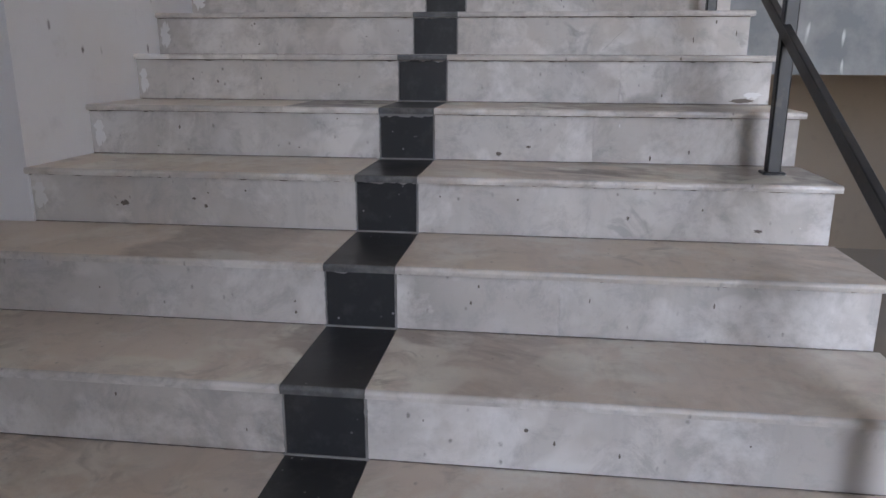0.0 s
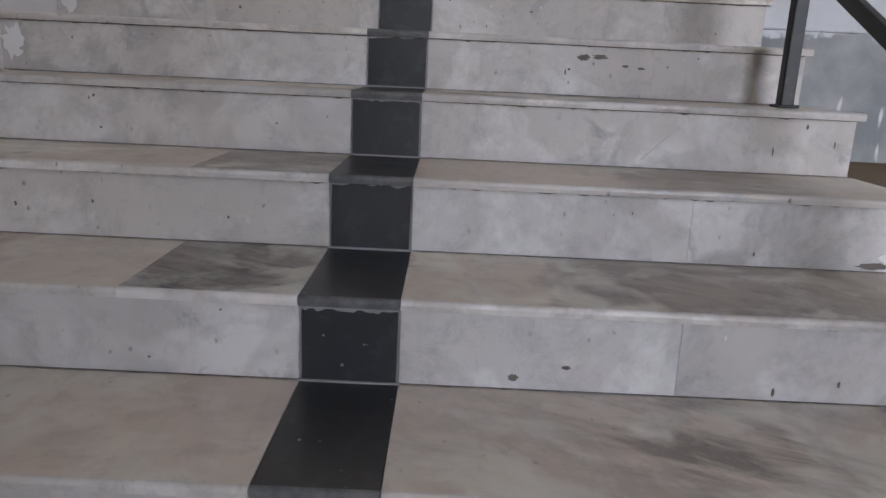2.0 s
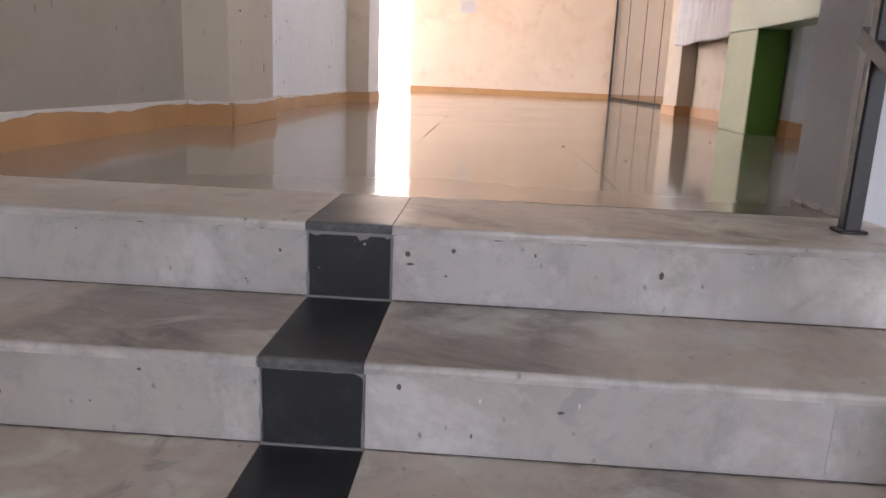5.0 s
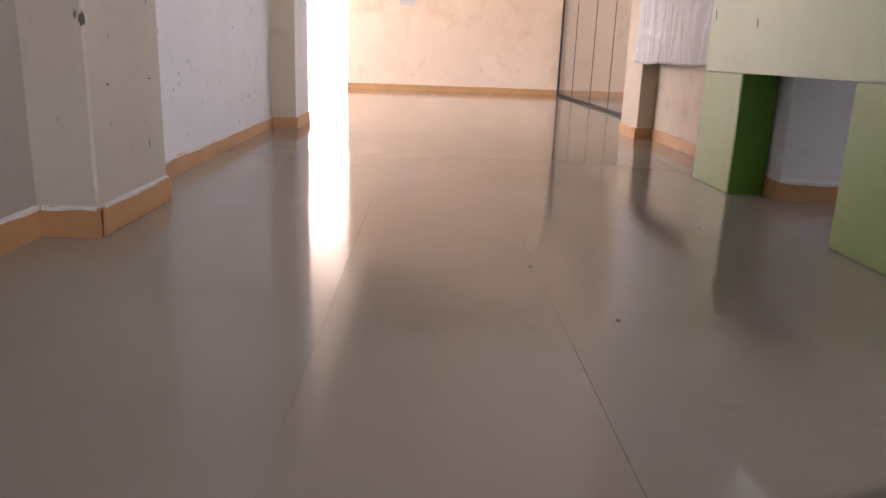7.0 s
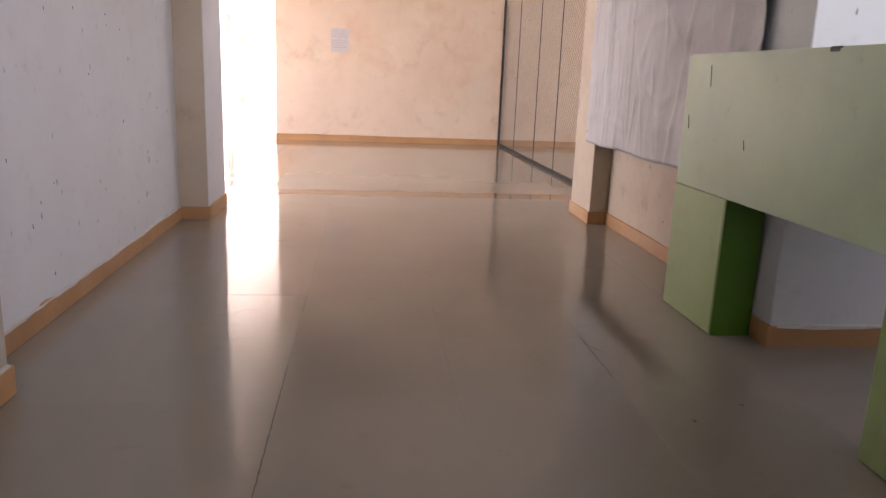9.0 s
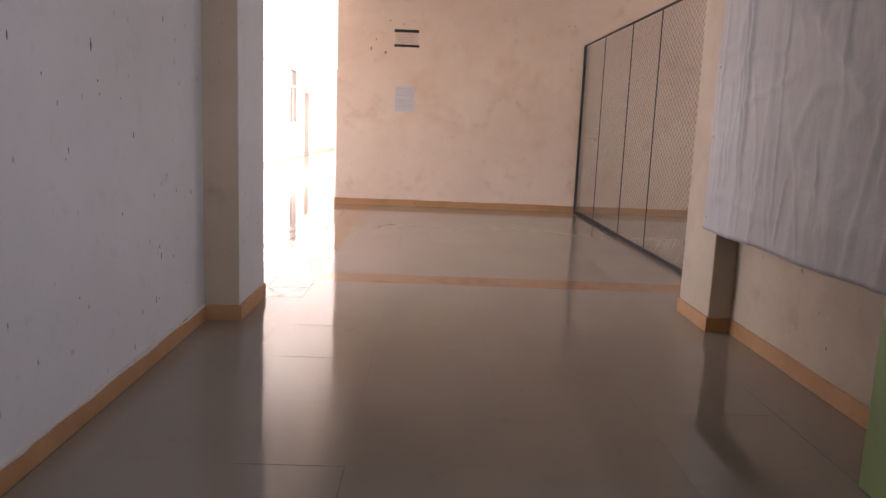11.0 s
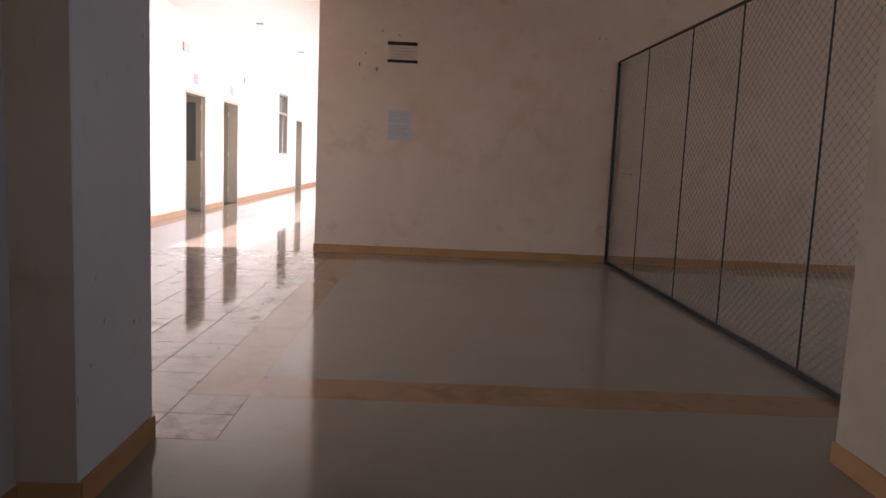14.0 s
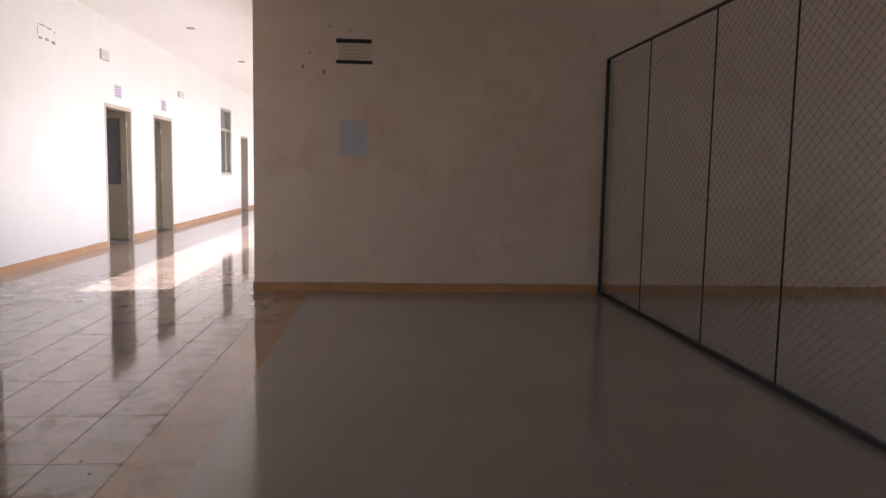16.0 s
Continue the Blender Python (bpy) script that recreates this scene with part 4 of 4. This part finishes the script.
for blots, mat, name in ((BLOTS, M_grime, "blot"), (PLASTER, M_plaster, "plaster_patch")):
    for i, (k, x, d, w, h) in enumerate(blots):
        under(part(name, splat(x, TOP + (k - 9) * RUN + 0.016, (k + 4) * RISE - d, w * 0.8, h * 0.75, i + k), mat), stairs)
under(part("scratch", bar((0.245, TOP - 3 * RUN + 0.0155, 10 * RISE - 0.125), (0.305, TOP - 3 * RUN + 0.0155, 10 * RISE - 0.065), 0.0007, 0.0007), M_scratch), stairs)

# small knocks, grit and paint flecks on the risers and treads
speck = random.Random(7)
for k in range(0, 10):
    yf, z = TOP + (k - 9) * RUN, (k + 4) * RISE
    for i in range(8):
        x = speck.choice((speck.uniform(max(-1.15, left_end(k) + 0.08), XL - 0.03), speck.uniform(XR + 0.03, XE - 0.04)))
        size = speck.uniform(0.0009, 0.0028)
        pale = i > 6
        mark = splat(x, yf + 0.016, z - speck.uniform(0.03, 0.125), size * (0.7 if pale else speck.uniform(0.5, 1.5)), size * speck.uniform(0.5, 2.6), k * 17 + i, 0.0008)
        under(part("fleck" if pale else "knock", mark, M_plaster if pale else M_grime), stairs)

# whitewash that laps round the corner of the wall end
corner = bpy.data.objects["wall_stair_right"]
bm = bmesh.new()
rows = []
for i in range(60):
    z = Z + 0.005 + i * 0.04
    w = 0.035 + 0.018 * noise.noise((i * 0.5, 2.2, 0)) + 0.008 * noise.noise((i * 1.9, 5.2, 0))
    rows.append([bm.verts.new((0.6688, 3.937, z)), bm.verts.new((0.6688, 3.937 + w, z))])
for a, b in zip(rows, rows[1:]):
    bm.faces.new((a[0], a[1], b[1], b[0]))
lap = part("whitewash_lap", bm, M_plaster, corner)
lap.modifiers.new("thickness", "SOLIDIFY").thickness = 0.002
for i, (y, w) in enumerate(((3.99, 0.03), (4.07, 0.035), (4.15, 0.02))):
    part("plaster_patch", splat(0.67, y, Z + 0.006, w, 0.008, i, 0.006, "y"), M_plaster, corner)
part("chip", splat(-1.215, 5.631, 2.538, 0.010, 0.022, 3), M_grime, bpy.data.objects["pilaster_left_near"])

# wall paint slopped over the skirting
for x0, y0, x1, y1, nx, ny, seed in ((-1.42, 3.97, -1.42, 5.62, 1, 0, 1), (-1.40, 5.631, -1.215, 5.631, 0, -1, 2), (-1.385, 6.32, -1.385, 9.26, 1, 0, 3), (-1.213, 5.65, -1.213, 6.29, 1, 0, 4), (1.66, 6.74, 2.58, 6.74, 0, -1, 5)):
    bm = bmesh.new()
    length = math.hypot(x1 - x0, y1 - y0)
    n = int(length / 0.02)
    top = 0.108 if seed in (1, 2, 4) else 0.098
    deep_paint = 0.022 if seed in (1, 2) else 0.016
    rows = []
    for i in range(n + 1):
        f = i / n
        x, y = x0 + (x1 - x0) * f, y0 + (y1 - y0) * f
        h = max(0.002, deep_paint * (0.45 + 0.9 * noise.noise((f * length * 2.3, seed, 0.1)) + 0.35 * noise.noise((f * length * 12, seed, 3.1))))
        rows.append([bm.verts.new((x + nx * o, y + ny * o, Z + v)) for o, v in ((0.0002, top), (0.0137, top - 0.004), (0.0137, top - 0.006 - h), (0.0002, top - 0.006 - h))])
    for a, b in zip(rows, rows[1:]):
        for i in range(4):
            bm.faces.new((a[i], b[i], b[(i + 1) % 4], a[(i + 1) % 4]))
    bmesh.ops.recalc_face_normals(bm, faces=bm.faces[:])
    structure("paint_smear", bm, M_splash, "wall paint slopped over the skirting", "paint")

# knocks in the paint of the passage: along the wall, height, half length
KNOCKS = ((8.68, 3.45, 0.021), (9.0, 3.46, 0.009), (8.84, 3.37, 0.011), (7.91, 3.25, 0.038), (7.54, 3.12, 0.009), (7.96, 3.12, 0.009), (7.97, 3.07, 0.006), (8.17, 3.06, 0.007), (8.29, 2.91, 0.017), (8.69, 2.71, 0.011), (8.82, 2.62, 0.011), (9.05, 2.59, 0.015), (8.15, 2.58, 0.012), (8.82, 2.37, 0.006), (8.57, 2.37, 0.014), (8.59, 2.32, 0.025), (8.76, 2.29, 0.009), (7.74, 2.31, 0.007), (8.51, 2.12, 0.023), (8.94, 2.11, 0.006), (7.35, 3.22, 0.02), (7.28, 3.18, 0.006), (7.19, 2.38, 0.007), (7.68, 2.83, 0.006), (6.79, 2.52, 0.012), (7.05, 2.32, 0.008), (7.13, 2.0, 0.012), (8.55, 2.12, 0.008), (6.96, 2.24, 0.014))
for i, (y, z, h) in enumerate(KNOCKS):
    part("knock", splat(WALL_L, y, z, 0.002 + h * 0.07, h * 0.62, i + 71, 0.0012, "y"), M_grime, bpy.data.objects["wall_left"])
for i, (y, z, w, h) in enumerate(((5.78, 2.327, 0.012, 0.004), (6.17, 2.333, 0.013, 0.004), (6.13, 2.085, 0.004, 0.02), (6.185, 2.63, 0.004, 0.016), (6.07, 2.76, 0.004, 0.018))):
    part("knock", splat(-1.213, y, z, w, h, i + 111, 0.0012, "y"), M_grime, bpy.data.objects["pilaster_left_near"])
for i, (y, z, w, h) in enumerate(((8.6, 2.36, 0.004, 0.01), (8.3, 2.05, 0.004, 0.008))):
    part("knock", splat(1.7785, y, z, w, h, i + 131, 0.0005, "y"), M_grime, bpy.data.objects["wall_right"])

# flakes of dirt on the floor
for i, (x, y) in enumerate(((1.23, 6.17), (1.007, 6.056), (0.236, 5.425), (0.403, 4.949), (0.835, 11.154), (-1.40, 11.436), (-0.911, 10.772), (-1.07, 12.40), (-1.314, 11.306), (-2.486, 12.778))):
    bm = bmesh.new()
    n = 9
    ring = [bm.verts.new((x + 0.008 * math.cos(a * math.tau / n) * (1 + 0.6 * noise.noise((a * 1.3, i, 0))), y + 0.013 * math.sin(a * math.tau / n) * (1 + 0.6 * noise.noise((a * 1.3, i, 5))), Z + 0.0005)) for a in range(n)]
    tip = bm.verts.new((x, y, Z + 0.005))
    for a in range(n):
        bm.faces.new((ring[a], ring[(a + 1) % n], tip))
    bm.faces.new(ring[::-1])
    tagged(part("dirt_flake", bm, M_grime), "small dark flake of dirt on the floor", "dirt", "flakes of dirt")

# dirt-filled open tile joints, and contact shade drawn along skirting and legs
def open_joint(x0, y0, x1, y1, width, seed):
    bm = bmesh.new()
    n = max(6, int(math.hypot(x1 - x0, y1 - y0) / 0.025))
    along_x = abs(x1 - x0) > abs(y1 - y0)
    rows = []
    for i in range(n + 1):
        f = i / n
        x, y = x0 + (x1 - x0) * f, y0 + (y1 - y0) * f
        ends = min(1.0, 5 * f, 5 * (1 - f))
        lo, hi = [width * (0.25 + 0.75 * ends) * max(0.15, 0.6 + 1.3 * noise.noise((i * 0.8, seed, side))) for side in (0, 4)]
        rows.append([bm.verts.new((x, y + o, Z + 0.0004) if along_x else (x + o, y, Z + 0.0004)) for o in (-lo, hi)] + [bm.verts.new((x, y, Z - 0.004))])
    for a, b in zip(rows, rows[1:]):
        for i in range(3):
            bm.faces.new((a[i], a[(i + 1) % 3], b[(i + 1) % 3], b[i]))
    bmesh.ops.recalc_face_normals(bm, faces=bm.faces[:])
    return bm


for i, (x0, y0, x1, y1, w) in enumerate(((-0.348, 5.55, -0.348, 6.62, 0.0035), (1.20, 8.03, 1.452, 8.03, 0.003), (-0.10, 3.942, 0.72, 3.942, 0.003), (0.252, 3.95, 0.252, 4.9, 0.0014), (0.852, 6.40, 0.852, 6.58, 0.002), (-0.73, 7.43, -0.34, 7.43, 0.004), (-0.348, 7.15, -0.348, 7.44, 0.0025), (0.852, 6.58, 0.852, 6.86, 0.004), (0.83, 6.80, 0.90, 6.66, 0.003),
                                         # lines at skirting, pilaster and counter feet are painted contact shade
                                         (1.452, 7.40, 1.452, 8.44, 0.0032), (-1.371, 6.32, -1.371, 9.26, 0.005), (1.766, 7.44, 1.766, 9.36, 0.005), (1.437, 6.88, 1.437, 7.39, 0.005), (1.396, 4.92, 1.396, 5.78, 0.006), (1.44, 6.867, 1.62, 6.867, 0.006), (1.627, 9.385, 1.627, 9.9, 0.004), (1.64, 9.369, 1.77, 9.369, 0.006), (-1.37, 9.266, -1.18, 9.266, 0.006), (-1.199, 5.64, -1.199, 6.29, 0.006), (-1.40, 5.617, -1.21, 5.617, 0.006), (-0.80, 8.63, -0.56, 8.63, 0.007), (-0.84, 9.23, -0.60, 9.23, 0.005))):
    part("open_joint", open_joint(x0, y0, x1, y1, w, i + 3), M_grime, bpy.data.objects["floor_landing"])

# ---- floor tiles ----
floor_ob = bpy.data.objects["floor_landing"]
shared = {}


def tile(x0, x1, y0, y1, mat):
    gap = 0.0024 if mat is M_hall_tile else 0.00015
    w, d = round(x1 - x0, 3), round(y1 - y0, 3)
    key = (w, d, mat.name)
    if key not in shared:
        bm = bmesh.new()
        hw, hd, e, t = w / 2 - gap, d / 2 - gap, 0.00003, 0.012
        low = [bm.verts.new((x, y, -t)) for x, y in ((-hw, -hd), (hw, -hd), (hw, hd), (-hw, hd))]
        mid = [bm.verts.new((x, y, -e)) for x, y in ((-hw, -hd), (hw, -hd), (hw, hd), (-hw, hd))]
        top = [bm.verts.new((x, y, 0)) for x, y in ((-hw + e, -hd + e), (hw - e, -hd + e), (hw - e, hd - e), (-hw + e, hd - e))]
        for a, b in ((low, mid), (mid, top)):
            for i in range(4):
                bm.faces.new((a[i], a[(i + 1) % 4], b[(i + 1) % 4], b[i]))
        bm.faces.new(top)
        shared[key] = mesh_of("tile", bm, mat)
    ob = new("tile", shared[key])
    ob.parent = floor_ob
    ob.location = ((x0 + x1) / 2, (y0 + y1) / 2, Z + random.uniform(-0.00002, 0.00002))
    return ob


def lay(xs, ys, mat):
    for x0, x1 in zip(xs, xs[1:]):
        for y0, y1 in zip(ys, ys[1:]):
            tile(x0, x1, y0, y1, mat)


lay([-1.46, -0.948, -0.348, 0.252, 0.852, 1.452, 1.85], [3.94] + [4.43 + 0.6 * i for i in range(10)] + [9.9], M_tile)
lay([-0.92, -0.37, 0.23, 0.83, 1.43, 2.4], [9.9, 10.465], M_tile)
lay([1.85, 2.6], [4.2, 5.0, 5.6, 6.2, 6.8], M_tile)
ROOM_Y = [10.785 + 0.6 * i for i in range(9)] + [YB + 0.02]
lay([-0.92, -0.37] + [0.23 + 0.6 * i for i in range(13)] + [8.0], ROOM_Y, M_tile)
lay([-0.92, -0.37] + [0.23 + 0.6 * i for i in range(4)] + [2.4], [10.465, 10.785], M_orange_tile)
lay([2.4, 3.2, 4.0, 4.8, 5.6, 6.4, 7.2, 8.0], [9.9, 10.465, 10.785], M_tile)
HALL_X = [-4.38] + [-4.22 + 0.3 * i for i in range(11)]
lay(HALL_X, [9.9, 10.2] + [10.805 + 0.605 * i for i in range(18)], M_hall_tile)
lay([-1.22, -0.92], [10.465, 10.805] + [11.41 + 0.605 * i for i in range(8)] + [YB + 0.02], M_orange_tile)
lay([-1.22, -0.92], [9.9, 10.2, 10.465], M_hall_tile)
lay([-4.38, -3.7, -3.1, -2.5, -1.9, -1.46], [21.09 + 0.6 * i for i in range(29)], M_hall_tile)
